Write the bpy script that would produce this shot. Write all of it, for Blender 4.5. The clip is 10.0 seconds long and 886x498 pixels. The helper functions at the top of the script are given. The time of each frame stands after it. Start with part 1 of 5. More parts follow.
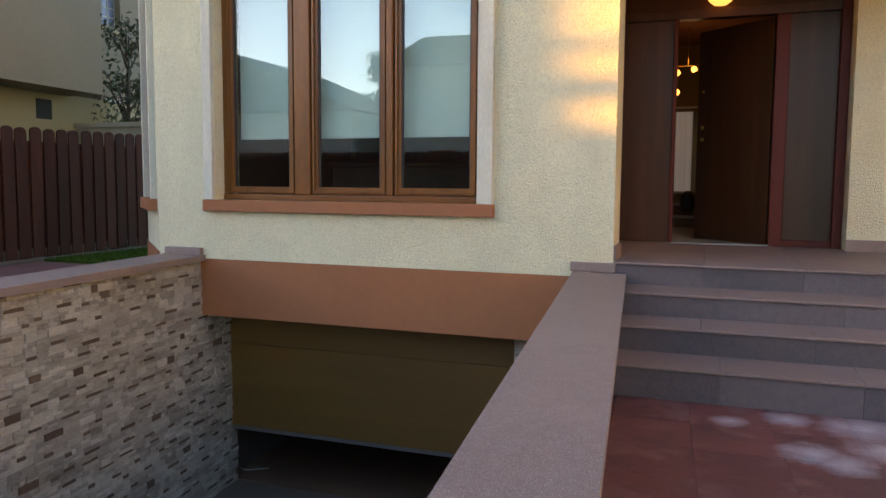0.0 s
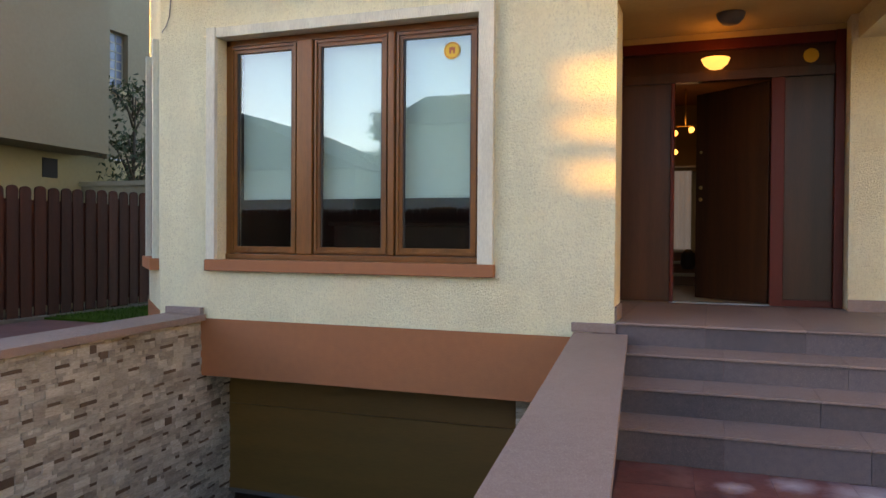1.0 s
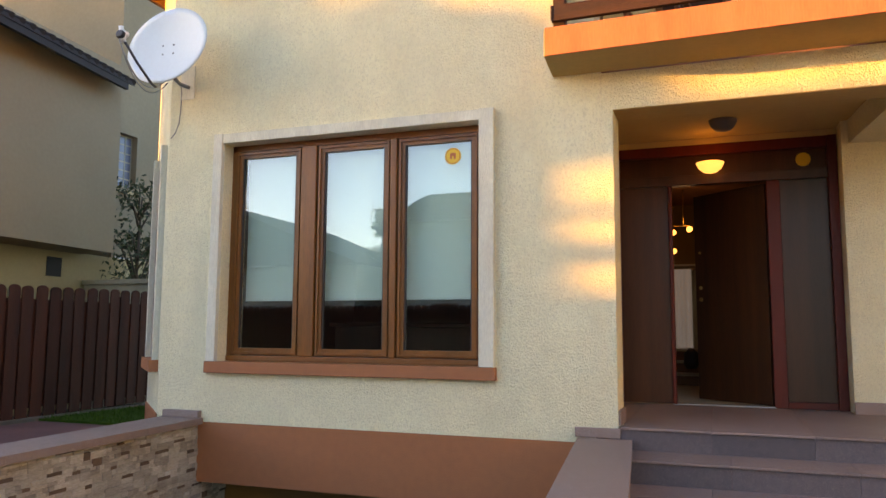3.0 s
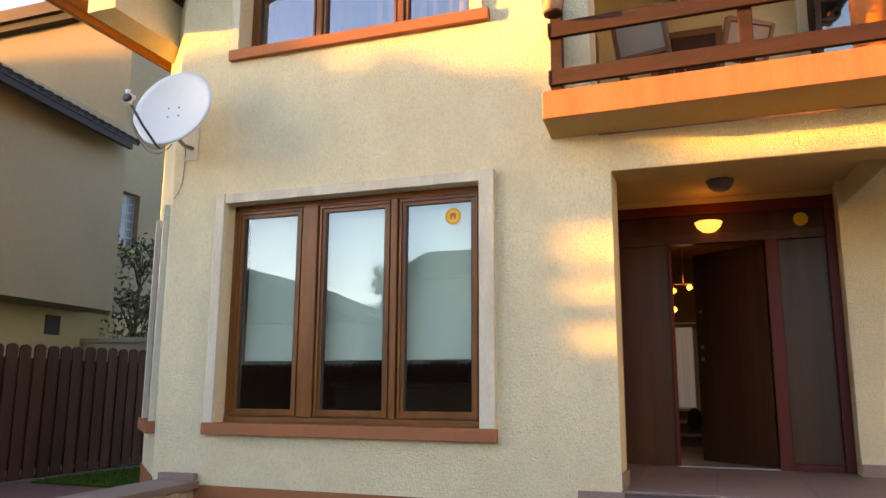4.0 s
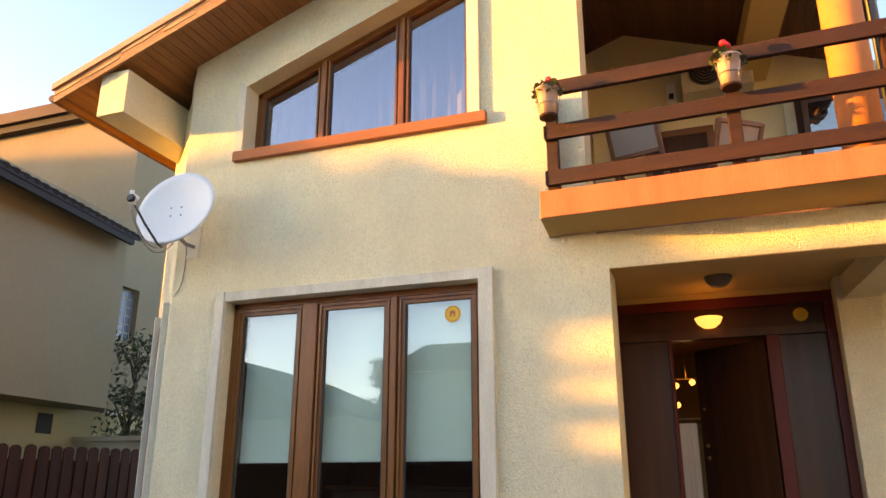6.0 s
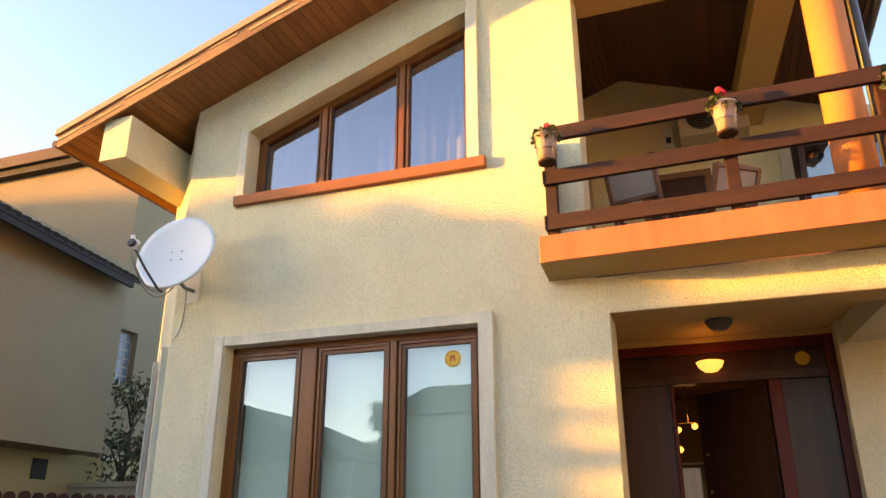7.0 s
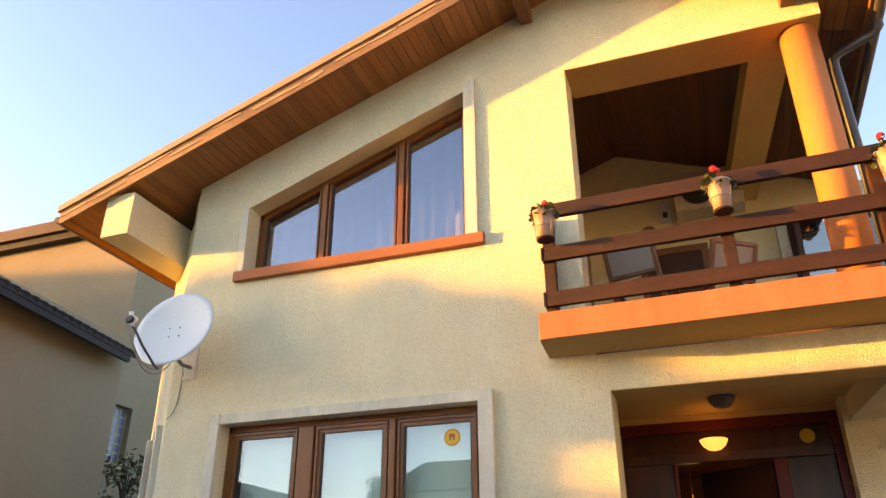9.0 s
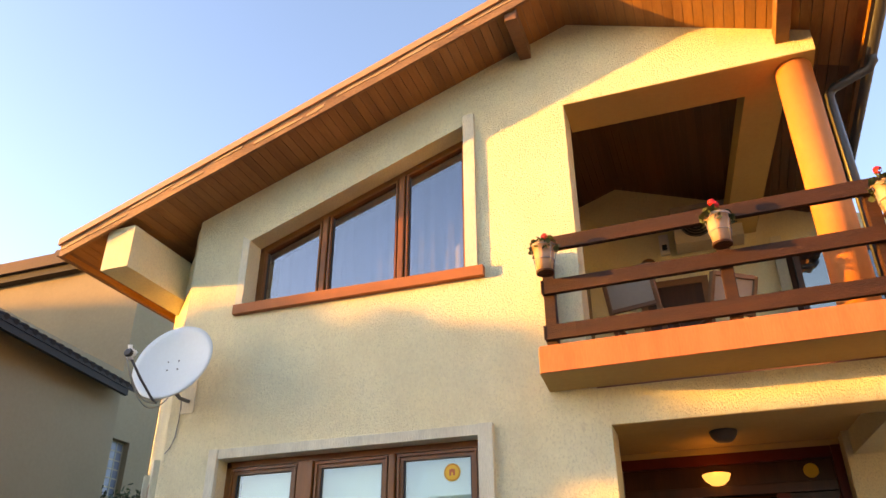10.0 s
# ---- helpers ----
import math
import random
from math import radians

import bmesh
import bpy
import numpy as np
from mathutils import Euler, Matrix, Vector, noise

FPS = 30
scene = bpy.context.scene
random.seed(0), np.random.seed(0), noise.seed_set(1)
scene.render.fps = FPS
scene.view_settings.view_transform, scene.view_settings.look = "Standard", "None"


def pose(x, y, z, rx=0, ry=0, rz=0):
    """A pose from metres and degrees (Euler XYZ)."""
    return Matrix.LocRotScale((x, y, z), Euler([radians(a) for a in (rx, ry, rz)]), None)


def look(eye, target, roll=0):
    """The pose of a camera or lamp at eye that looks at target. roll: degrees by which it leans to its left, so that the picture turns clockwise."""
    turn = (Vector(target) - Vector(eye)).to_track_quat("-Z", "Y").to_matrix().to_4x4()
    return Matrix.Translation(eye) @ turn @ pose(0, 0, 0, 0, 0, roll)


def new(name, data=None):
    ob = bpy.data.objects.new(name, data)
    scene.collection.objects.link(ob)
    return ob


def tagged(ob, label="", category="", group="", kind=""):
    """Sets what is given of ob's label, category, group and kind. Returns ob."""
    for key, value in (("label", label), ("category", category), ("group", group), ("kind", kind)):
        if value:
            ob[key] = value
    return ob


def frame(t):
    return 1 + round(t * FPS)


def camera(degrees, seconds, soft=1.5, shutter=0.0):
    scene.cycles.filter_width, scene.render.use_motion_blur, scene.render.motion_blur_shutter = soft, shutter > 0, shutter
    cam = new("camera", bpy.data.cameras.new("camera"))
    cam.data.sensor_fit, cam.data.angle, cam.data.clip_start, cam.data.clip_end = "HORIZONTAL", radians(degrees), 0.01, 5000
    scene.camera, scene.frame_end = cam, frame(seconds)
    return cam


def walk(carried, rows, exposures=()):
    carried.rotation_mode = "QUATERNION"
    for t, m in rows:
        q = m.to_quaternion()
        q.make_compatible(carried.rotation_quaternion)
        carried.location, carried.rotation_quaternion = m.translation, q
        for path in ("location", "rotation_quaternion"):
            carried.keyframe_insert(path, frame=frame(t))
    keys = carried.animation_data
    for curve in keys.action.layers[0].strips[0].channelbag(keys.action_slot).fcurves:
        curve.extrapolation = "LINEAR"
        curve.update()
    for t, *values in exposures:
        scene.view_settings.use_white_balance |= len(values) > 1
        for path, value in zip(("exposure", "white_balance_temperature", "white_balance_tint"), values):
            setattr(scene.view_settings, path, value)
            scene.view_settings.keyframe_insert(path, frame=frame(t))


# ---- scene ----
cam = camera(60.6, 10.0)
PATH = [
    (0, pose(-0.042, 0.097, 1.277, 84.93, -0.40, 19.72)),
    (0.5, pose(-0.037, 0.098, 1.290, 87.05, -0.45, 19.79)),
    (1, pose(-0.034, 0.094, 1.316, 89.11, -0.40, 19.83)),
    (1.5, pose(-0.032, 0.090, 1.335, 90.63, -0.36, 19.86)),
    (2, pose(-0.030, 0.088, 1.349, 92.35, -0.32, 19.88)),
    (2.5, pose(-0.028, 0.083, 1.362, 94.19, -0.34, 19.91)),
    (4, pose(-0.027, 0.057, 1.400, 100.50, -0.31, 19.90)),
    (4.5, pose(-0.027, 0.053, 1.409, 102.43, -0.32, 19.90)),
    (5, pose(-0.029, 0.046, 1.424, 104.24, -0.26, 19.89)),
    (5.5, pose(-0.026, 0.044, 1.439, 105.77, -0.14, 19.89)),
    (7, pose(-0.019, 0.022, 1.485, 110.39, 0.04, 19.90)),
    (7.5, pose(-0.017, 0.016, 1.495, 111.65, 0.07, 19.88)),
    (8, pose(-0.017, 0.007, 1.505, 113.02, 0.09, 19.86)),
    (8.5, pose(-0.014, 0.002, 1.515, 114.37, 0.11, 19.87)),
    (9, pose(-0.013, -0.005, 1.525, 115.72, 0.16, 19.84)),
    (9.5, pose(-0.011, -0.011, 1.531, 116.90, 0.19, 19.84)),
    (10, pose(-0.009, -0.016, 1.531, 118.12, 0.18, 19.84)),
]
walk(cam, PATH, exposures=[(0.0, 3.29, 10600, 30), (2.5, 3.28, 11100, 31), (5.0, 3.27, 11850, 32), (10.0, 3.08, 11700, 29)])

# ---- light ----
SUN_WAY = Vector((1.33, 0.46, -0.13)).normalized()
world = bpy.data.worlds.new("evening_sky")
scene.world = world
world.use_nodes = True
wn = world.node_tree
sky = wn.nodes.new("ShaderNodeTexSky")
sky.sky_type, sky.sun_disc = "NISHITA", False
sky.sun_elevation = math.asin(-SUN_WAY.z)
sky.sun_rotation = math.atan2(-SUN_WAY.x, -SUN_WAY.y)
sky.air_density, sky.dust_density, sky.ozone_density = 0.75, 0.6, 3.0
wn.nodes["Background"].inputs[1].default_value = 0.153
wn.links.new(sky.outputs[0], wn.nodes["Background"].inputs[0])
sun = new("sun", bpy.data.lights.new("sun", "SUN"))
sun.data.energy, sun.data.angle, sun.data.color = 1.68, radians(0.6), (1.0, 0.565, 0.105)
sun.matrix_world = look((-30, -10, 12), Vector((-30, -10, 12)) + SUN_WAY)

# ---- materials ----
def mat(name, base, rough=0.7, var=0.12, scale=6.0, bump=0.0, bump_scale=120.0, metal=0.0, stretch=(1, 1, 1), tint=None, per=0.0, spec=0.5, bump_dist=0.01, speck=None):
    """A surface with broad stains, fine grain and relief; per: spread of lightness from piece to piece."""
    m = bpy.data.materials.new(name)
    m.use_nodes = True
    n, l = m.node_tree.nodes, m.node_tree.links
    p = n["Principled BSDF"]
    p.inputs["Roughness"].default_value, p.inputs["Metallic"].default_value = rough, metal
    p.inputs["Specular IOR Level"].default_value = spec
    co = n.new("ShaderNodeTexCoord")
    mp = n.new("ShaderNodeMapping")
    mp.inputs["Scale"].default_value = stretch
    l.new(co.outputs["Object"], mp.inputs["Vector"])
    if per:
        # each piece shows another stretch of the grain
        own, far = n.new("ShaderNodeObjectInfo"), n.new("ShaderNodeMath")
        far.operation, far.inputs[1].default_value = "MULTIPLY", 40.0
        l.new(own.outputs["Random"], far.inputs[0])
        l.new(far.outputs[0], mp.inputs["Location"])
    a, b = n.new("ShaderNodeTexNoise"), n.new("ShaderNodeTexNoise")
    a.inputs["Scale"].default_value, a.inputs["Detail"].default_value = scale * 0.3, 4
    b.inputs["Scale"].default_value, b.inputs["Detail"].default_value = scale * 5, 6
    for t in (a, b):
        l.new(mp.outputs[0], t.inputs["Vector"])
    mix = n.new("ShaderNodeMix")
    mix.data_type = "RGBA"
    mix.inputs[6].default_value = (*base, 1)
    mix.inputs[7].default_value = (*(tint or [c * 0.6 for c in base]), 1)
    add = n.new("ShaderNodeMath")
    add.operation = "MULTIPLY_ADD"
    l.new(a.outputs["Fac"], add.inputs[0])
    add.inputs[1].default_value = 0.6
    sc = n.new("ShaderNodeMath")
    sc.operation, sc.inputs[1].default_value = "MULTIPLY", 0.4
    l.new(b.outputs["Fac"], sc.inputs[0])
    l.new(sc.outputs[0], add.inputs[2])
    rng = n.new("ShaderNodeMapRange")
    rng.inputs[1].default_value, rng.inputs[2].default_value = 0.35, 0.68
    rng.inputs[3].default_value, rng.inputs[4].default_value = 0.0, min(1.0, var * 3)
    l.new(add.outputs[0], rng.inputs[0])
    l.new(rng.outputs[0], mix.inputs[0])
    col = mix.outputs[2]
    if per:
        oi = n.new("ShaderNodeObjectInfo")
        gm = n.new("ShaderNodeNewGeometry")
        ad = n.new("ShaderNodeMath")
        ad.operation = "ADD"
        l.new(oi.outputs["Random"], ad.inputs[0])
        l.new(gm.outputs["Random Per Island"], ad.inputs[1])
        fr = n.new("ShaderNodeMath")
        fr.operation = "FRACT"
        l.new(ad.outputs[0], fr.inputs[0])
        r2 = n.new("ShaderNodeMapRange")
        r2.inputs[3].default_value, r2.inputs[4].default_value = 1 - per, 1 + per
        l.new(fr.outputs[0], r2.inputs[0])
        hs = n.new("ShaderNodeHueSaturation")
        l.new(r2.outputs[0], hs.inputs["Value"])
        l.new(col, hs.inputs["Color"])
        col = hs.outputs[0]
    if speck:
        v = n.new("ShaderNodeTexNoise")
        v.inputs["Scale"].default_value, v.inputs["Detail"].default_value = speck[1], 2
        l.new(mp.outputs[0], v.inputs["Vector"])
        sr = n.new("ShaderNodeMapRange")
        sr.inputs[1].default_value, sr.inputs[2].default_value = 0.52, 0.70
        l.new(v.outputs["Fac"], sr.inputs[0])
        sm = n.new("ShaderNodeMix")
        sm.data_type = "RGBA"
        l.new(sr.outputs[0], sm.inputs[0])
        l.new(col, sm.inputs[6])
        sm.inputs[7].default_value = (*speck[0], 1)
        col = sm.outputs[2]
    l.new(col, p.inputs["Base Color"])
    if bump:
        t = n.new("ShaderNodeTexNoise")
        t.inputs["Scale"].default_value, t.inputs["Detail"].default_value = bump_scale, 3
        l.new(mp.outputs[0], t.inputs["Vector"])
        bp = n.new("ShaderNodeBump")
        bp.inputs["Strength"].default_value, bp.inputs["Distance"].default_value = bump, bump_dist
        l.new(t.outputs["Fac"], bp.inputs["Height"])
        l.new(bp.outputs[0], p.inputs["Normal"])
    return m


def glass(name, tint=(0.87, 0.96, 0.92), gloss=0.125):
    """A window pane: a mirror towards grazing, clear otherwise."""
    m = bpy.data.materials.new(name)
    m.use_nodes = True
    n, l = m.node_tree.nodes, m.node_tree.links
    n.remove(n["Principled BSDF"])
    lw, tr, gl, mx, pw, ma = (n.new("ShaderNode" + k) for k in ("LayerWeight", "BsdfTransparent", "BsdfGlossy", "MixShader", "Math", "Math"))
    tr.inputs[0].default_value = (*tint, 1)
    gl.inputs["Roughness"].default_value = 0.01
    pw.operation, pw.inputs[1].default_value = "POWER", 4.0
    ma.operation, ma.inputs[1].default_value, ma.inputs[2].default_value = "MULTIPLY_ADD", 0.8, gloss
    l.new(lw.outputs["Facing"], pw.inputs[0])
    l.new(pw.outputs[0], ma.inputs[0])
    l.new(ma.outputs[0], mx.inputs[0])
    l.new(tr.outputs[0], mx.inputs[1])
    l.new(gl.outputs[0], mx.inputs[2])
    l.new(mx.outputs[0], n["Material Output"].inputs[0])
    return m


def glow(name, colour, strength):
    m = mat(name, colour, 0.5, 0.02)
    p = m.node_tree.nodes["Principled BSDF"]
    p.inputs["Emission Color"].default_value = (*colour, 1)
    p.inputs["Emission Strength"].default_value = strength
    return m


M = {
    "stucco": mat("cream_stucco", (0.87, 0.795, 0.537), 0.92, 0.28, 7, 1.0, 88, tint=(0.71, 0.64, 0.425), bump_dist=0.024, speck=((0.71, 0.643, 0.43), 64), spec=0.15, stretch=(1.2, 1.2, 0.8)),
    "trim": mat("smooth_cream_plaster", (0.73, 0.69, 0.54), 0.9, 0.26, 8, 0.8, 60, stretch=(2, 2, 0.5), tint=(0.47, 0.44, 0.35), spec=0.15, bump_dist=0.012),
    "terracotta": mat("terracotta_paint", (0.40, 0.136, 0.056), 0.7, 0.2, 3, 0.3, 120, tint=(0.28, 0.10, 0.05), spec=0.3),
    "orange": mat("orange_paint", (0.58, 0.195, 0.085), 0.8, 0.22, 4, 0.4, 90, stretch=(5, 5, 0.7), tint=(0.45, 0.11, 0.045), spec=0.3),
    "ochre": mat("ochre_orange_paint", (0.58, 0.2, 0.075), 0.8, 0.18, 3, 0.4, 90, tint=(0.46, 0.15, 0.055), spec=0.3),
    # floor out of sight; terracotta chosen to bounce warm light upwards
    "loggia_tile": mat("terracotta_floor", (0.28, 0.13, 0.07), 0.6, 0.2, 5),
    "frame": mat("golden_oak_frame", (0.27, 0.088, 0.017), 0.36, 0.32, 4, 0.15, 40, stretch=(8, 8, 0.7), tint=(0.12, 0.038, 0.008), spec=0.4),
    "frame_h": mat("golden_oak_rail", (0.27, 0.088, 0.017), 0.36, 0.32, 4, 0.15, 40, stretch=(0.7, 8, 8), tint=(0.12, 0.038, 0.008), spec=0.4),
    "mahogany": mat("mahogany_veneer", (0.075, 0.026, 0.011), 0.42, 0.34, 4, 0.08, 40, stretch=(9, 9, 0.5), tint=(0.036, 0.011, 0.006), spec=0.35),
    "mahogany_red": mat("red_mahogany", (0.13, 0.018, 0.010), 0.45, 0.2, 4, 0.08, 40, stretch=(9, 9, 0.5), tint=(0.07, 0.011, 0.007), spec=0.22),
    "veneer": mat("satin_mahogany_panel", (0.085, 0.030, 0.014), 0.34, 0.3, 4, 0.08, 40, stretch=(9, 9, 0.5), tint=(0.045, 0.016, 0.008), spec=0.26),
    # warm bounced light put into the plaster as ochre
    "warm_bounce": mat("ochre_bounce_plaster", (0.58, 0.40, 0.17), 0.9, 0.2, 5, 0.5, 90, tint=(0.46, 0.31, 0.13), spec=0.15),
    "coping": mat("mauve_granite_coping", (0.26, 0.178, 0.15), 0.6, 0.3, 4, 0.4, 260, tint=(0.18, 0.12, 0.10), speck=((0.37, 0.29, 0.25), 280), spec=0.35, per=0.06),
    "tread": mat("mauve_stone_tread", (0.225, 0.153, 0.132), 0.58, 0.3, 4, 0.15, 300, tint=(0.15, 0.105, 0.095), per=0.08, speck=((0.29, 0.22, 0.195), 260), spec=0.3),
    # riser base taken darker and greyer than the tread
    "riser": mat("darkened_mauve_riser", (0.115, 0.088, 0.090), 0.5, 0.35, 5, 0.12, 300, tint=(0.062, 0.055, 0.066), per=0.25, speck=((0.155, 0.125, 0.125), 240), spec=0.3),
    "tile": mat("worn_red_floor_tile", (0.19, 0.055, 0.046), 0.55, 0.33, 9, 0.2, 60, tint=(0.085, 0.032, 0.030), per=0.10, speck=((0.20, 0.085, 0.075), 5)),
    "grout": mat("dull_red_joint", (0.14, 0.062, 0.054), 0.9, 0.2),
    "stone": mat("split_sandstone", (0.48, 0.44, 0.365), 0.88, 0.42, 12, 0.9, 60, stretch=(1, 0.5, 2.0), tint=(0.24, 0.20, 0.155), per=0.28, spec=0.2),
    "stone_dark": mat("brown_split_stone", (0.15, 0.10, 0.068), 0.88, 0.3, 14, 0.6, 60, per=0.3, spec=0.2),
    "mortar": mat("sand_mortar", (0.36, 0.30, 0.22), 0.95, 0.2, 8),
    "garage": mat("brown_garage_panel", (0.195, 0.086, 0.018), 0.5, 0.25, 3, 0.12, 60, stretch=(0.6, 6, 6), tint=(0.115, 0.056, 0.012)),
    "garage_floor": mat("brown_garage_floor", (0.17, 0.085, 0.05), 0.7, 0.3, 5, 0.2, 60),
    "grey_rail": mat("grey_rubber_seal", (0.12, 0.105, 0.10), 0.6, 0.1),
    "concrete": mat("ramp_concrete", (0.15, 0.115, 0.085), 0.9, 0.25, 6, 0.3, 70),
    # near-black base paints the gloom of unlit rooms
    "dark": mat("shade_toned_interior", (0.10, 0.085, 0.07), 0.9, 0.2),
    "room": mat("interior_plaster", (0.24, 0.17, 0.09), 0.9, 0.08),
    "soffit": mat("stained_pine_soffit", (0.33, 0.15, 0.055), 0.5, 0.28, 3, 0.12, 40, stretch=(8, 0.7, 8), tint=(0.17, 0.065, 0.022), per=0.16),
    # same boards as the soffit, darkened in colour for the loggia's shade
    "soffit_shaded": mat("shaded_pine_boards", (0.15, 0.06, 0.025), 0.5, 0.28, 3, 0.12, 40, stretch=(8, 0.7, 8), tint=(0.09, 0.036, 0.016), per=0.16),
    "beam": mat("stained_timber", (0.24, 0.105, 0.045), 0.6, 0.28, 4, 0.25, 40, stretch=(0.8, 6, 6), tint=(0.12, 0.05, 0.025)),
    "rail": mat("dark_stained_rail", (0.028, 0.010, 0.005), 0.55, 0.26, 6, 0.8, 40, stretch=(0.8, 7, 7), tint=(0.085, 0.026, 0.008), spec=0.3),
    "fascia": mat("weathered_fascia", (0.36, 0.19, 0.09), 0.7, 0.45, 5, 0.5, 40, stretch=(1.2, 6, 5), tint=(0.13, 0.06, 0.028)),
    "flake": mat("peeling_paint", (0.50, 0.31, 0.16), 0.7, 0.3, 8, 0.4, 60),
    "flashing": mat("copper_brown_flashing", (0.50, 0.26, 0.13), 0.5, 0.12),
    "roof": mat("brown_roof_tile", (0.11, 0.06, 0.045), 0.8, 0.3, 5, 0.4, 40),
    "dark_roof": mat("anthracite_metal", (0.024, 0.017, 0.015), 0.6, 0.2, 5, spec=0.2),
    "pipe": mat("anthracite_downpipe", (0.055, 0.055, 0.062), 0.4, 0.12),
    "dish": mat("pale_grey_dish", (0.59, 0.675, 0.685), 0.45, 0.06),
    "steel": mat("grey_galvanised_steel", (0.28, 0.28, 0.28), 0.45, 0.1, metal=0.6),
    "cable": mat("grey_cable", (0.22, 0.21, 0.19), 0.6, 0.05),
    "white": mat("white_plastic", (0.74, 0.73, 0.70), 0.5, 0.05),
    "block": mat("blue_grey_glass_block", (0.16, 0.20, 0.26), 0.25, 0.2, 20),
    "blind": mat("white_roller_blind", (0.78, 0.80, 0.76), 0.9, 0.03),
    # lavender grey stands in for sky reflected over white net
    "curtain": mat("sky_tinted_net_curtain", (0.24, 0.23, 0.32), 0.95, 0.05),
    "sticker": mat("yellow_sticker", (0.80, 0.45, 0.03), 0.5, 0.05),
    "sticker_red": mat("red_sticker_mark", (0.55, 0.12, 0.03), 0.5, 0.05),
    "fence": mat("dark_stained_fence", (0.085, 0.022, 0.011), 0.65, 0.35, 3, 0.3, 40, stretch=(7, 7, 0.7), tint=(0.04, 0.011, 0.007), per=0.3, spec=0.2),
    "grass": mat("lawn", (0.040, 0.095, 0.012), 0.95, 0.3, 8, spec=0.05),
    "blade": mat("grass_blade", (0.045, 0.11, 0.014), 0.8, 0.3, 12, per=0.35, spec=0.1),
    "paving": mat("red_block_paving", (0.22, 0.085, 0.07), 0.85, 0.25, 6, 0.3, 60),
    "earth": mat("street_ground", (0.12, 0.11, 0.10), 0.95, 0.25, 3),
    "neigh": mat("beige_render", (0.31, 0.24, 0.155), 0.9, 0.1, 3, 0.25, 90, spec=0.2),
    "neigh_y": mat("yellow_render", (0.48, 0.37, 0.20), 0.9, 0.1, 3, 0.25, 90, spec=0.2),
    "neigh_tan": mat("tan_render", (0.31, 0.24, 0.155), 0.9, 0.12, 3, 0.25, 90, spec=0.2),
    "neigh_g": mat("grey_green_render", (0.42, 0.43, 0.36), 0.9, 0.1, 3, 0.25, 90, spec=0.2),
    "ledge": mat("pale_ledge", (0.42, 0.38, 0.28), 0.9, 0.2),
    "leaf": mat("pear_leaf", (0.055, 0.085, 0.03), 0.6, 0.3, per=0.4),
    "bark": mat("grey_bark", (0.11, 0.085, 0.06), 0.9, 0.3, bump=0.5),
    "petal": mat("red_geranium", (0.62, 0.02, 0.035), 0.6, 0.1, per=0.2),
    "pot": mat("pale_pink_pot", (0.48, 0.29, 0.20), 0.7, 0.15, 8),
    # beige casing, darkened in the colour for the loggia's shade
    "casing": mat("shaded_beige_casing", (0.50, 0.46, 0.38), 0.6, 0.15, 6),
    "black": mat("black_plastic", (0.02, 0.02, 0.02), 0.5, 0.1),
    "brass": mat("brass", (0.55, 0.40, 0.17), 0.3, 0.1, metal=1.0),
    "cloth": mat("beige_sling", (0.36, 0.30, 0.25), 0.9, 0.1),
    "floor": mat("hall_floor_tile", (0.45, 0.36, 0.25), 0.3, 0.15),
    "glass": glass("window_glass"),
    "glass_upper": glass("upper_window_glass", (0.75, 0.80, 0.86), 0.23),
    "glass_dark": glass("sky_mirroring_glass", (0.5, 0.55, 0.6), 0.2),
    "lamp": glow("lit_opal_glass", (1.0, 0.50, 0.14), 0.19),
    "bulb": glow("lit_hall_shade", (1.0, 0.42, 0.11), 0.42),
    # emission in the fabric stands for daylight through the curtain
    "daylit": glow("self_lit_curtain", (0.6, 0.66, 0.72), 0.014),
}


def salt(m, centres):
    """White salt blooms that lie on the tiles round these places."""
    n, l = m.node_tree.nodes, m.node_tree.links
    p = n["Principled BSDF"]
    old = p.inputs["Base Color"].links[0].from_socket
    geo, noi = n.new("ShaderNodeNewGeometry"), n.new("ShaderNodeTexNoise")
    noi.inputs["Scale"].default_value, noi.inputs["Detail"].default_value = 8.0, 12
    noi.inputs["Roughness"].default_value = 0.72
    l.new(geo.outputs["Position"], noi.inputs["Vector"])
    last = None
    for x, y, r in centres:
        d, f = n.new("ShaderNodeVectorMath"), n.new("ShaderNodeMapRange")
        d.operation = "DISTANCE"
        d.inputs[1].default_value = (x, y, 0)
        l.new(geo.outputs["Position"], d.inputs[0])
        f.inputs[1].default_value, f.inputs[2].default_value, f.inputs[3].default_value, f.inputs[4].default_value = 0, r, 1, 0
        l.new(d.outputs["Value"], f.inputs[0])
        if last:
            mx = n.new("ShaderNodeMath")
            mx.operation = "MAXIMUM"
            l.new(last, mx.inputs[0])
            l.new(f.outputs[0], mx.inputs[1])
            last = mx.outputs[0]
        else:
            last = f.outputs[0]
    ad, rg, mix = n.new("ShaderNodeMath"), n.new("ShaderNodeMapRange"), n.new("ShaderNodeMix")
    ad.operation = "ADD"
    l.new(last, ad.inputs[0])
    l.new(noi.outputs["Fac"], ad.inputs[1])
    rg.inputs[1].default_value, rg.inputs[2].default_value, rg.inputs[4].default_value = 0.80, 1.55, 0.85
    l.new(ad.outputs[0], rg.inputs[0])
    mix.data_type = "RGBA"
    l.new(rg.outputs[0], mix.inputs[0])
    l.new(old, mix.inputs[6])
    mix.inputs[7].default_value = (0.46, 0.41, 0.43, 1)
    l.new(mix.outputs[2], p.inputs["Base Color"])


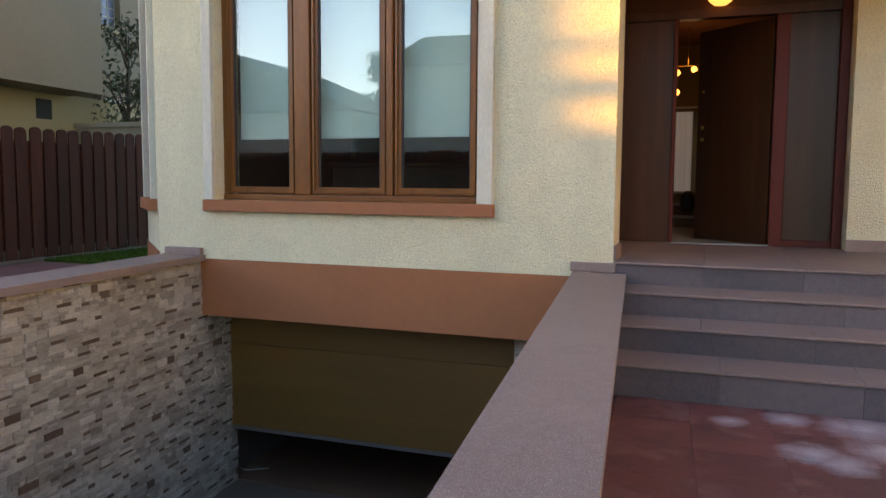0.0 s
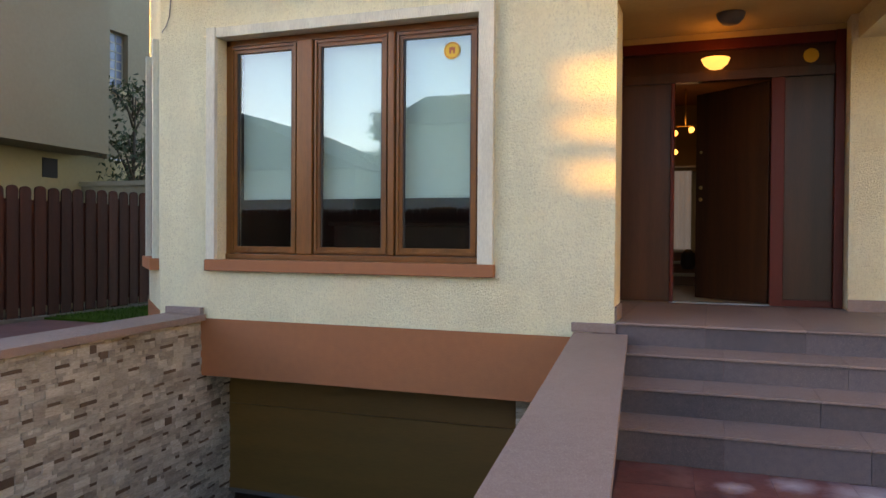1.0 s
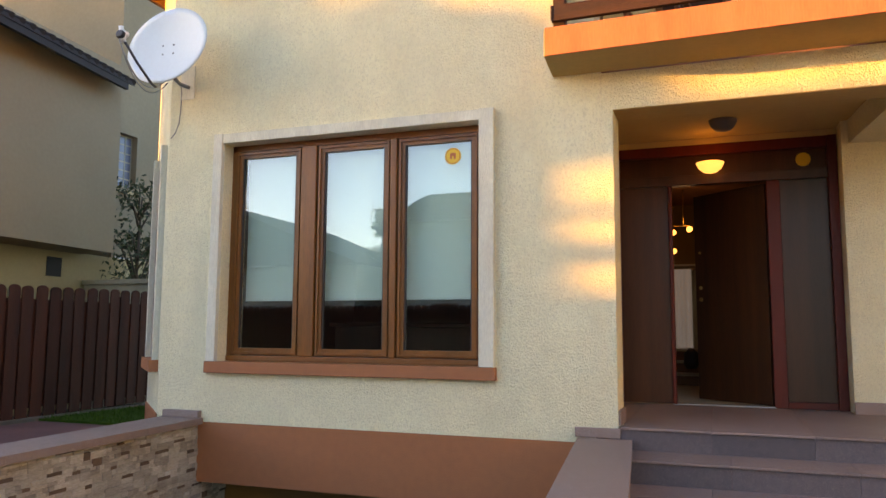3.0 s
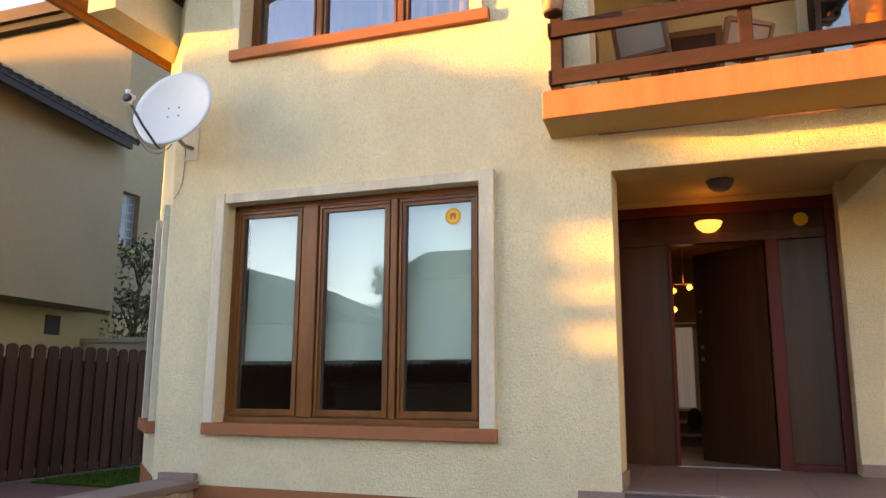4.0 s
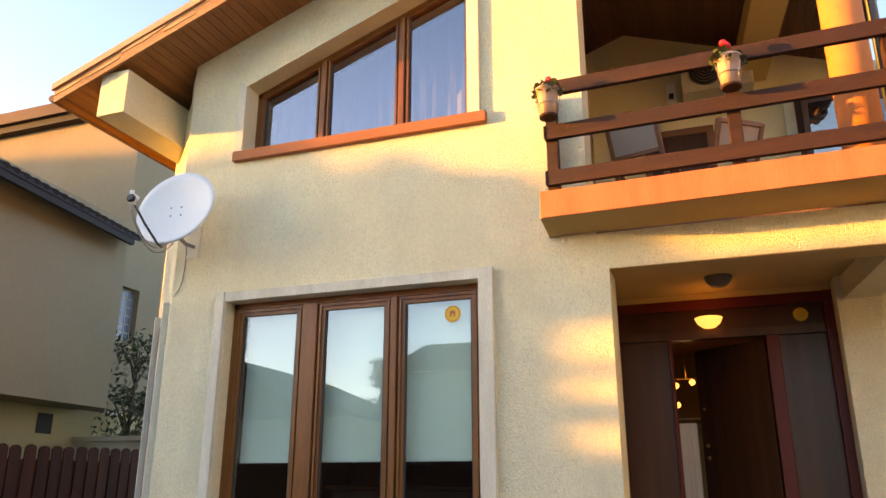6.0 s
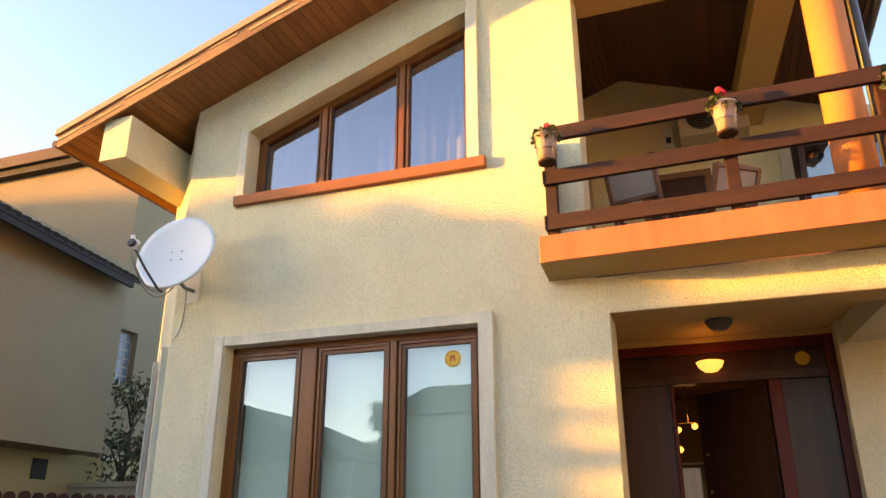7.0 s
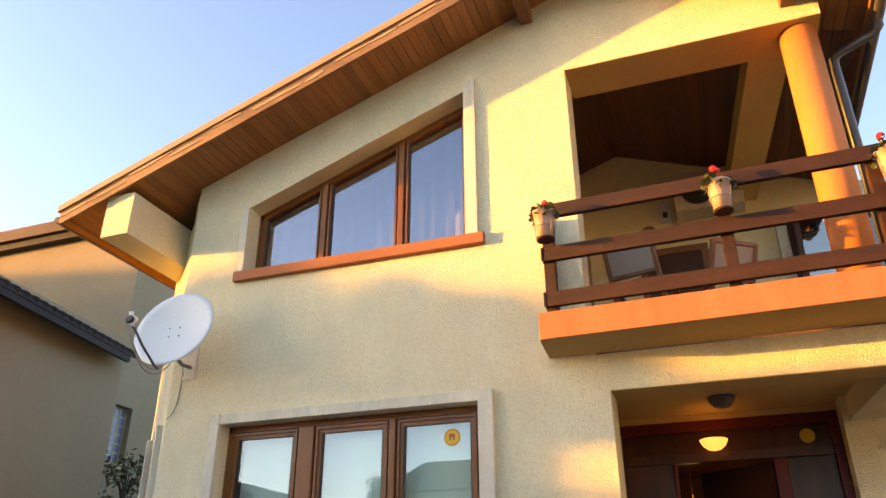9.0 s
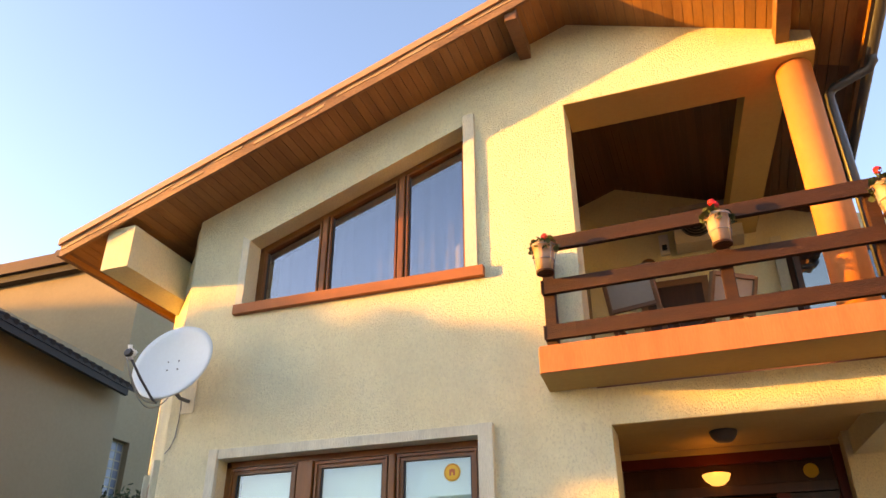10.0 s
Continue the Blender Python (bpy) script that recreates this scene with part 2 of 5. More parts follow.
salt(M["tile"], ((0.72, 4.42, 0.36), (0.43, 3.93, 0.26), (0.56, 3.83, 0.24), (0.07, 4.32, 0.17), (0.36, 4.46, 0.22), (0.78, 4.08, 0.32), (1.0, 4.25, 0.3)))


# ---- mesh helpers ----
OFF = {}


def box(bm, x0, x1, y0, y1, z0, z1, bevel=0.0):
    r = bmesh.ops.create_cube(bm, size=1)
    for v in r["verts"]:
        v.co = Vector(((x0 + x1) / 2 + v.co.x * (x1 - x0), (y0 + y1) / 2 + v.co.y * (y1 - y0), (z0 + z1) / 2 + v.co.z * (z1 - z0)))
    if bevel:
        es = {e for v in r["verts"] for e in v.link_edges}
        bmesh.ops.bevel(bm, geom=list(es), offset=bevel, segments=2, affect="EDGES", profile=0.5)


def prism(bm, pts, a0, a1, axis="y"):
    """A polygon pushed along an axis: (x, z) along y, (x, y) along z, (y, z) along x."""
    at = {"y": lambda p, a: (p[0], a, p[1]), "z": lambda p, a: (p[0], p[1], a), "x": lambda p, a: (a, p[0], p[1])}[axis]
    lo, hi = [bm.verts.new(at(p, a0)) for p in pts], [bm.verts.new(at(p, a1)) for p in pts]
    fs = [bm.faces.new(lo), bm.faces.new(hi[::-1])]
    for i in range(len(pts)):
        j = (i + 1) % len(pts)
        fs.append(bm.faces.new((lo[j], lo[i], hi[i], hi[j])))
    bmesh.ops.recalc_face_normals(bm, faces=fs)


def bar(bm, a, b, w, h, up=(0, 0, 1), bevel=0.0):
    """A squared timber from a to b."""
    a, b = Vector(a), Vector(b)
    d = (b - a).normalized()
    s = d.cross(Vector(up)).normalized()
    u = s.cross(d)
    r = bmesh.ops.create_cube(bm, size=1)
    for v in r["verts"]:
        c = v.co.copy()
        v.co = (a + b) / 2 + s * c.x * w + d * c.y * (b - a).length + u * c.z * h
    if bevel:
        es = {e for v in r["verts"] for e in v.link_edges}
        bmesh.ops.bevel(bm, geom=list(es), offset=bevel, segments=2, affect="EDGES", profile=0.5)


def tube(bm, pts, r, n=10, r1=None):
    """A round pipe through points."""
    pts = [Vector(p) for p in pts]
    rings = []
    for i, p in enumerate(pts):
        d = (pts[min(i + 1, len(pts) - 1)] - pts[max(i - 1, 0)]).normalized()
        s = d.cross(Vector((0.31, 0.17, 0.93))).normalized()
        u = s.cross(d)
        q = r if r1 is None else r + (r1 - r) * i / (len(pts) - 1)
        rings.append([bm.verts.new(p + (s * math.cos(k * math.tau / n) + u * math.sin(k * math.tau / n)) * q) for k in range(n)])
    for a, b in zip(rings, rings[1:]):
        for k in range(n):
            f = bm.faces.new((a[k], a[(k + 1) % n], b[(k + 1) % n], b[k]))
            f.smooth = True
    bm.faces.new(rings[0][::-1])
    bm.faces.new(rings[-1])


def lathe(bm, profile, at, n=24, axis=(0, 0, 1)):
    """A turned shape: (radius, height) pairs round an axis at a place."""
    q = Vector((0, 0, 1)).rotation_difference(Vector(axis).normalized())
    rings = [[bm.verts.new(Vector(at) + q @ Vector((r * math.cos(k * math.tau / n), r * math.sin(k * math.tau / n), h))) for k in range(n)] for r, h in profile]
    for a, b in zip(rings, rings[1:]):
        for k in range(n):
            f = bm.faces.new((a[k], a[(k + 1) % n], b[(k + 1) % n], b[k]))
            f.smooth = True
    bm.faces.new(rings[0][::-1])
    bm.faces.new(rings[-1])


def mesh_of(name, bm, material, off=Vector()):
    bmesh.ops.translate(bm, verts=bm.verts, vec=-off)
    me = bpy.data.meshes.new(name)
    bm.to_mesh(me)
    bm.free()
    me.materials.append(M[material])
    return me


def thing(name, at, label, category, group="", kind=""):
    ob = tagged(new(name), label, category, group, kind)
    ob.location = at
    OFF[ob] = Vector(at)
    return ob


def part(name, bm, material, parent, label=""):
    ob = new(name, mesh_of(name, bm, material, OFF[parent]))
    ob.parent = parent
    OFF[ob] = OFF[parent]
    return tagged(ob, label)


def solid(name, bm, material, label, category="", kind="structure", group=""):
    """A thing that is one mesh in world coordinates."""
    ob = tagged(new(name, mesh_of(name, bm, material)), label, category or name.split("_")[0], group, kind)
    OFF[ob] = Vector()
    return ob


def B(*boxes, bevel=0.0):
    bm = bmesh.new()
    for b in boxes:
        box(bm, *b, bevel=bevel)
    return bm


def roof_z(x):
    """Underside of the gable roof."""
    return 7.17 - 0.365 * abs(x + 0.76)


D = 5.8  # plane of the front wall
XL, XP, XG = -4.87, -0.74, -0.87  # its left corner, the porch corner, the loggia corner
PORCH, LINTEL, LOGGIA = 0.70, 3.07, 3.50

# ---- ground ----
bm = bmesh.new()
S = 900
ring = [(-S, -S), (S, -S), (S, S), (-S, S)]
# one sheet with a well for the ramp and the house
hole = [(-4.75, -2.6), (-0.45, -2.6), (-0.45, 6.6), (-4.75, 6.6)]
lo = [bm.verts.new((x, y, -0.03)) for x, y in ring]
hi = [bm.verts.new((x, y, -0.03)) for x, y in hole]
for i in range(4):
    bm.faces.new((lo[i], lo[(i + 1) % 4], hi[(i + 1) % 4], hi[i]))
solid("ground", bm, "earth", "grey street ground reaching to the horizon", "ground")
bm = bmesh.new()
prism(bm, [(-2.6, 0.0), (-2.6, -0.2), (5.2, -1.9), (11.0, -1.9), (11.0, -1.72), (5.2, -1.72)], -4.9, -0.3, "x")
solid("ramp", bm, "concrete", "grey concrete garage ramp sloping down to the door", "ramp")
solid("yard_paving", B((-9.3, -4.85, -3.0, 8.2, -0.02, 0.12)), "paving", "red block paving of the side yard", "paving")
solid("lawn", B((-9.3, -5.2, 8.2, 16.0, -0.02, 0.15)), "grass", "strip of green lawn by the fence", "lawn")

rnd = random.Random(31)
vs, fs = [], []
for _ in range(7000):
    x, y, h = rnd.uniform(-8.85, -5.9), rnd.uniform(8.2, 12.6), rnd.uniform(0.03, 0.075)
    a, lean_x, lean_y = rnd.uniform(0, math.pi), rnd.uniform(-0.03, 0.03), rnd.uniform(-0.03, 0.03)
    dx, dy, k = 0.006 * math.cos(a), 0.006 * math.sin(a), len(vs)
    vs += [(x - dx, y - dy, 0.148), (x + dx, y + dy, 0.148), (x + lean_x, y + lean_y, 0.15 + h)]
    fs.append((k, k + 1, k + 2))
me = bpy.data.meshes.new("grass")
me.from_pydata(vs, [], fs)
me.materials.append(M["blade"])
tagged(new("grass", me), "short green lawn grass beside the wooden fence", "grass", kind="stuff")

# ---- front house: walls ----
wall = bmesh.new()
WB, WT = 1.10, 3.08  # lower window
UL, UR = -4.215, -1.872  # upper window


def head_2(x):
    """Sloping head of the upper window's opening."""
    return 5.32 + 0.3744 * (x - UL)


prism(wall, [(XL, 0.57), (XP, 0.57), (XP, WB), (XL, WB)], D, D + 0.35)
prism(wall, [(XL, WB), (-4.24, WB), (-4.24, WT), (XL, WT)], D, D + 0.35)
prism(wall, [(-1.79, WB), (XP, WB), (XP, WT), (-1.79, WT)], D, D + 0.35)
prism(wall, [(XL, WT), (XP, WT), (XP, 3.36), (XL, 3.36)], D, D + 0.35)
prism(wall, [(XL, 3.36), (XG, 3.36), (XG, 4.57), (XL, 4.57)], D, D + 0.35)
prism(wall, [(XL, 4.57), (UL, 4.57), (UL, roof_z(UL)), (XL, roof_z(XL))], D, D + 0.35)
prism(wall, [(UL, head_2(UL)), (UR, head_2(UR)), (UR, roof_z(UR)), (UL, roof_z(UL))], D, D + 0.35)
prism(wall, [(UR, 4.57), (XG, 4.57), (XG, roof_z(XG)), (UR, roof_z(UR))], D, D + 0.35)
prism(wall, [(XG, 6.18), (1.36, 6.18), (1.36, roof_z(1.36)), (-0.76, 7.17), (XG, roof_z(XG))], D, D + 0.47)
solid("wall_front", wall, "stucco", "cream roughcast stucco front wall with two windows", "wall")
solid("wall_band", B((-4.75, XP, D + 0.004, D + 0.35, 0.05, 0.57)), "terracotta", "terracotta painted band over the garage", "wall band")
SK = -0.094  # skew of the plot lines against the front wall


def leaning(x0, x1, y0, y1, z0, z1):
    """A block that runs back along the plot lines."""
    bm = bmesh.new()
    prism(bm, [(x0 + SK * (y0 - D), y0), (x1 + SK * (y0 - D), y0), (x1 + SK * (y1 - D), y1), (x0 + SK * (y1 - D), y1)], z0, z1, "z")
    return bm


# canted corner and side walls
CH = 0.95
bm = bmesh.new()
prism(bm, [(XL, D), (XL, D + 0.5), (XL - CH + 0.35, D + CH + 0.15), (XL - CH + 0.35, 13.0), (XL - CH, 13.0), (XL - CH, D + CH)], 0.12, 5.35, "z")
prism(bm, [(XL, D), (XL, D + 0.5), (XL - 0.15, D + 0.5), (XL - 0.15, D + 0.15)], 5.35, 5.6, "z")
solid("wall_side", bm, "stucco", "cream stucco canted corner and side wall", "wall")
solid("wall_porch_return", B((-1.3, -1.0, D + 0.35, 7.95, 0.57, 3.36)), "stucco", "cream stucco return wall of the porch", "wall")
solid("wall_loggia_return", B((-1.65, -1.35, D + 0.352, 9.1, 3.5, 6.85)), "stucco", "cream stucco side wall of the loggia", "wall")
bm = bmesh.new()
prism(bm, [(-1.6, 3.36), (3.2, 3.36), (3.2, roof_z(3.2) + 0.1), (-0.76, 7.2), (-1.6, roof_z(-1.6) + 0.02)], 9.1, 9.4)
solid("wall_loggia_back", bm, "stucco", "cream stucco back wall of the loggia", "wall")
bm = B((1.04, 3.4, 7.45, 7.8, 0.5, 3.36))
# strip over the door toned with the same bounce ochre
solid("wall_over_door", B((-1.0, 1.04, 7.7, 7.95, 3.2, 3.258)), "warm_bounce", "plaster strip over the entrance door, warm bounce in its ochre", "wall")
solid("wall_porch_back", bm, "stucco", "cream stucco wall beside the entrance door", "wall")
solid("wall_rear", B((-5.8, 3.4, 13.0, 13.3, -2, 6.5)), "stucco", "cream rear wall closing the house", "wall")
solid("wall_right", B((3.2, 3.5, 7.8, 13.0, -0.1, 5.6)), "stucco", "cream right side wall closing the house", "wall")
solid("lintel_beam", B((XP, 2.2, D, D + 0.32, LINTEL, 3.36)), "stucco", "cream stucco beam over the porch opening", "beam")
# thin sheet added under the cream beam to carry the bounce colour
solid("lintel_soffit", B((XP + 0.002, 2.2, D + 0.006, D + 0.318, LINTEL - 0.006, LINTEL - 0.001)), "warm_bounce", "sheet under the porch beam, ochre for warm bounced light", "beam")
solid("porch_side_beam", leaning(1.25, 1.55, D + 0.32, 7.45, 3.05, 3.36), "stucco", "cream stucco beam running back over the porch", "beam")
# loggia sheet, side beam and porch ceiling take the bounce colour too
solid("loggia_soffit", B((XG + 0.002, 1.358, D + 0.006, D + 0.468, 6.174, 6.179)), "warm_bounce", "sheet under the loggia beam, ochre for warm bounced light", "beam")
solid("loggia_side_beam", leaning(0.82, 1.19, D + 0.472, 9.1, 6.18, 6.42), "warm_bounce", "plastered beam under the loggia roof, warm bounce in its ochre", "beam")
solid("ceiling_porch", B((-1.0, 3.2, D + 0.352, 7.7, 3.26, 3.36)), "warm_bounce", "plastered porch ceiling, warm bounce in its ochre", "ceiling")
solid("floor_upper", B((XL + 0.0, 3.2, D + 0.36, 13.0, 3.37, 3.5)), "loggia_tile", "upper floor and loggia, terracotta toned for warm bounce", "floor")

# ---- balcony ----
balcony = thing("balcony", (0.5, 5.5, 3.36), "balcony slab with orange painted edge and timber rails", "balcony")
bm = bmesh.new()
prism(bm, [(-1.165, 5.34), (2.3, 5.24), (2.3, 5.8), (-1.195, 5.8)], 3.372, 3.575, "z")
# slab underside coloured for light bounced from below
part("slab", bm, "warm_bounce", balcony, "plastered slab underside, warm bounce in its ochre")
bm = bmesh.new()
prism(bm, [(-1.156, 5.325), (2.3, 5.225), (2.3, 5.245), (-1.158, 5.345)], 3.374, 3.583, "z")
part("edge_band", bm, "orange", balcony, "orange painted edge of the slab")


def rail_y(x):
    return 5.36 - 0.028 * (x + 1.18)


for z in (4.452, 4.072, 3.692):
    bm = bmesh.new()
    bar(bm, (-1.1 - (0.005 if z < 4.4 else -0.06), rail_y(-1.1), z), (2.25, rail_y(2.25), z), 0.045, 0.10, bevel=0.008)
    part("rail", bm, "rail", balcony)
for x in (-1.06, 0.27, 1.30):
    bm = B((x - 0.045, x + 0.045, rail_y(x) + 0.025, rail_y(x) + 0.105, 3.56, 4.42), bevel=0.006)
    part("post", bm, "rail", balcony)

# inferred board, sized to throw the shade on the wall beside it
part("end_board", B((-1.108, -1.088, 5.70, 5.797, 3.585, 4.60), bevel=0.004), "rail", balcony, "upright timber board against the wall")

# ---- column ----
col = thing("column", (1.17, 6.02, 3.5), "round orange-painted column carrying the loggia roof", "column")
bm = bmesh.new()
lathe(bm, [(0.155, 0), (0.155, 2.68)], (1.185, 6.02, 3.5), 40)
part("shaft", bm, "ochre", col)

# ---- roof ----
roof = thing("roof", (-0.76, 9, 7.2), "gable roof with boarded soffit, timber fascia and brown tiles", "roof")
Y0, Y1 = 5.2, 14.0
XE, XR = -6.1, 1.78
for side, xe in ((-1, XE), (1, XR)):
    n = int(abs(xe + 0.76) / 0.085)
    # one boarding in two colours: open front, and inner stretch with painted shade
    for ya, yb, stain, note in ((Y0 + 0.03, D + 0.47, "soffit", "golden pine soffit boards"), (D + 0.47, Y1, "soffit_shaded", "loggia ceiling boards with their shade put in the colour")):
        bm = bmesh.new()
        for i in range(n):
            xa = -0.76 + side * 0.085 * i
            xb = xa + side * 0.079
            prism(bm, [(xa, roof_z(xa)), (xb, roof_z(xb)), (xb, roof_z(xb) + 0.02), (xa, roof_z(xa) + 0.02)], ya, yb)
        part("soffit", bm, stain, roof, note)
    bm = bmesh.new()
    prism(bm, [(-0.76, 7.19), (xe, roof_z(xe) + 0.02), (xe, roof_z(xe) + 0.11), (-0.76, 7.28)], Y0 + 0.02, Y1)
    part("deck", bm, "beam", roof, "timber roof deck")
    bm = bmesh.new()
    prism(bm, [(-0.76, 7.262), (xe + side * 0.03, roof_z(xe) + 0.082), (xe + side * 0.03, roof_z(xe) + 0.155), (-0.76, 7.345)], Y0 - 0.04, Y1)
    part("covering", bm, "flashing", roof, "copper-brown roof covering and verge")
    bm = bmesh.new()
    bar(bm, (xe, Y0, roof_z(xe) + 0.037), (-0.76, Y0, 7.207), 0.035, 0.185, bevel=0.005)
    part("fascia", bm, "fascia", roof, "weathered timber bargeboard")
    rnd = random.Random(17 + side)
    x = xe
    while abs(x + 0.76) > 0.3:
        xn = x - side * rnd.uniform(0.16, 0.6)
        if abs(xn + 0.76) < 0.25:
            break
        h0, h1 = rnd.uniform(0.008, 0.03), rnd.uniform(0.004, 0.035)
        o0 = rnd.uniform(-0.01, 0.06)
        o1 = o0 + rnd.uniform(-0.015, 0.015)
        bm = bmesh.new()
        xm = (x + xn) / 2
        prism(bm, [(x, roof_z(x) + o0), (xm, roof_z(xm) + o0 - rnd.uniform(0, 0.012)), (xn, roof_z(xn) + o1), (xn, roof_z(xn) + o1 + h1), (xm, roof_z(xm) + (o0 + o1) / 2 + max(h0, h1) + 0.006), (x, roof_z(x) + o0 + h0)], Y0 - 0.024, Y0 - 0.0175)
        part("flaked_paint", bm, "flake", roof, "peeling pale paint on the bargeboard")
        x = xn - side * rnd.uniform(-0.02, 0.14)
    bm = bmesh.new()
    bar(bm, (xe, Y0, roof_z(xe) + 0.05), (xe, Y1, roof_z(xe) + 0.05), 0.04, 0.17)
    part("eave_board", bm, "soffit", roof)
for x in (-1.2, 1.12):
    bm = B((x - 0.06, x + 0.06, Y0 + 0.02, D + 0.1, roof_z(x) - 0.16, roof_z(x) - 0.01), bevel=0.008)
    part("purlin", bm, "beam", roof, "projecting purlin end")
bm = B((-5.57, -5.24, 5.25, 6.6, 4.95, roof_z(-5.57)))
solid("eave_box_beam", bm, "stucco", "cream stucco boxed beam under the eave", "beam")

# ---- ramp walls ----
def skewed(bm, x0, x1, y0, y1, z0, z1, sk=SK):
    prism(bm, [(x0 + sk * (y0 - D), y0), (x1 + sk * (y0 - D), y0), (x1 + sk * (y1 - D), y1), (x0 + sk * (y1 - D), y1)], z0, z1, "z")


bm = bmesh.new()
skewed(bm, -1.0, -0.70, 0.6, D, -1.9, 0.56)
solid("wall_ramp_right", bm, "mortar", "wall between the ramp and the entrance steps", "wall")
for y0, y1, top in ((0.55, 3.57, 0.615), (3.573, D - 0.047, 0.6135)):
    bm = bmesh.new()
    left, right = (lambda y: -1.035 - 0.1046 * (y - D)), (lambda y: -0.64 - 0.0944 * (y - D))
    prism(bm, [(left(y0), y0), (right(y0), y0), (right(y1), y1), (left(y1), y1)], 0.56, top, "z")
    solid("coping_right", bm, "coping", "mauve granite coping slab of the stair wall", "coping")
bm = bmesh.new()
skewed(bm, -4.75, -4.43, -2.6, D + 0.6, -1.9, 0.55)
stone_wall = solid("wall_ramp_left", bm, "mortar", "ramp wall clad with split sandstone strips", "wall")
bm = bmesh.new()
skewed(bm, -4.79, -4.36, -2.6, D - 0.005, 0.55, 0.605)
solid("coping_left", bm, "coping", "mauve granite coping slab of the ramp wall", "coping")
solid("cap_left", B((-4.765, -4.38, D - 0.06, D - 0.003, 0.606, 0.668), bevel=0.005), "coping", "mauve granite skirting block at the wall", "skirting")
solid("cap_right", B((-1.05, XP + 0.02, D - 0.045, D - 0.003, 0.615, 0.685), bevel=0.005), "coping", "mauve granite skirting block at the wall", "skirting")

# ---- garage ----
door = thing("garage_door", (-3.0, 6.3, -1.16), "brown sectional garage door standing partly open", "garage door")
for z0, z1 in ((-0.30, 0.05), (-1.13, -0.304)):
    part("panel", B((-4.5, -1.45, 6.3, 6.35, z0, z1), bevel=0.003), "garage", door)
part("seal", B((-4.5, -1.45, 6.29, 6.36, -1.165, -1.13)), "grey_rail", door, "grey rubber bottom seal")
solid("wall_garage_jamb", B((-1.53, -1.0, D + 0.2, 6.5, -1.9, 0.05)), "mortar", "stone-clad jamb of the garage opening", "wall")
# garage gloom comes from the wall colour
solid("wall_garage", B((-4.9, -4.6, 6.45, 11, -1.9, 0.5), (-1.4, -1.1, 6.5, 11, -1.9, 0.5), (-4.9, -1.1, 11, 11.3, -1.9, 0.5), (-4.9, -1.1, 6.4, 11, 0.3, 0.5)), "dark", "garage interior walls, darkened in colour for shade", "wall")

solid("floor_garage", B((-4.6, -1.4, 6.37, 10.99, -1.72, -1.712)), "garage_floor", "dull reddish brown garage floor", "floor")

# ---- entrance steps and porch floor ----
NOSE, TOPS = (5.755, 5.36, 4.975, 4.59), (0.70, 0.538, 0.38, 0.216)
TILE = 0.02
solid("floor_porch", B((-1.0, 3.2, 5.85, 12.0, 0.45, PORCH - 0.03)), "grout", "porch base under the stone slabs", "floor")
steps = thing("entrance_steps", (0.4, 5.2, 0), "four mauve stone entrance steps up to the porch", "steps")
for i, y in enumerate(NOSE):
    top = TOPS[i]
    low = (*TOPS, TILE)[i + 1]
    yb = 7.75 if i == 0 else NOSE[i - 1] + 0.04
    part("core", B((-0.9, 2.4, y + 0.04, 5.9, low - 0.03, top - 0.018)), "grout", steps)
    xs = [-0.72, 0.02, 0.75, 1.45, 2.4] if i % 2 else [-0.72, -0.1, 0.55, 1.2, 1.85, 2.4]
    for a, b in zip(xs, xs[1:]):
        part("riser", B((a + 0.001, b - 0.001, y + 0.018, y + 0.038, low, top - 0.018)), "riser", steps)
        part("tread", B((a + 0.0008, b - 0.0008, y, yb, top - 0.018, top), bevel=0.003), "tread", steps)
part("tread", B((-1.0, -0.7215, D + 0.352, 7.75, PORCH - 0.03, PORCH), bevel=0.004), "tread", steps)
solid("floor_entrance", B((-0.75, 8.0, -4.0, 4.7, -0.2, TILE - 0.012)), "grout", "bed under the red entrance tiles", "floor")

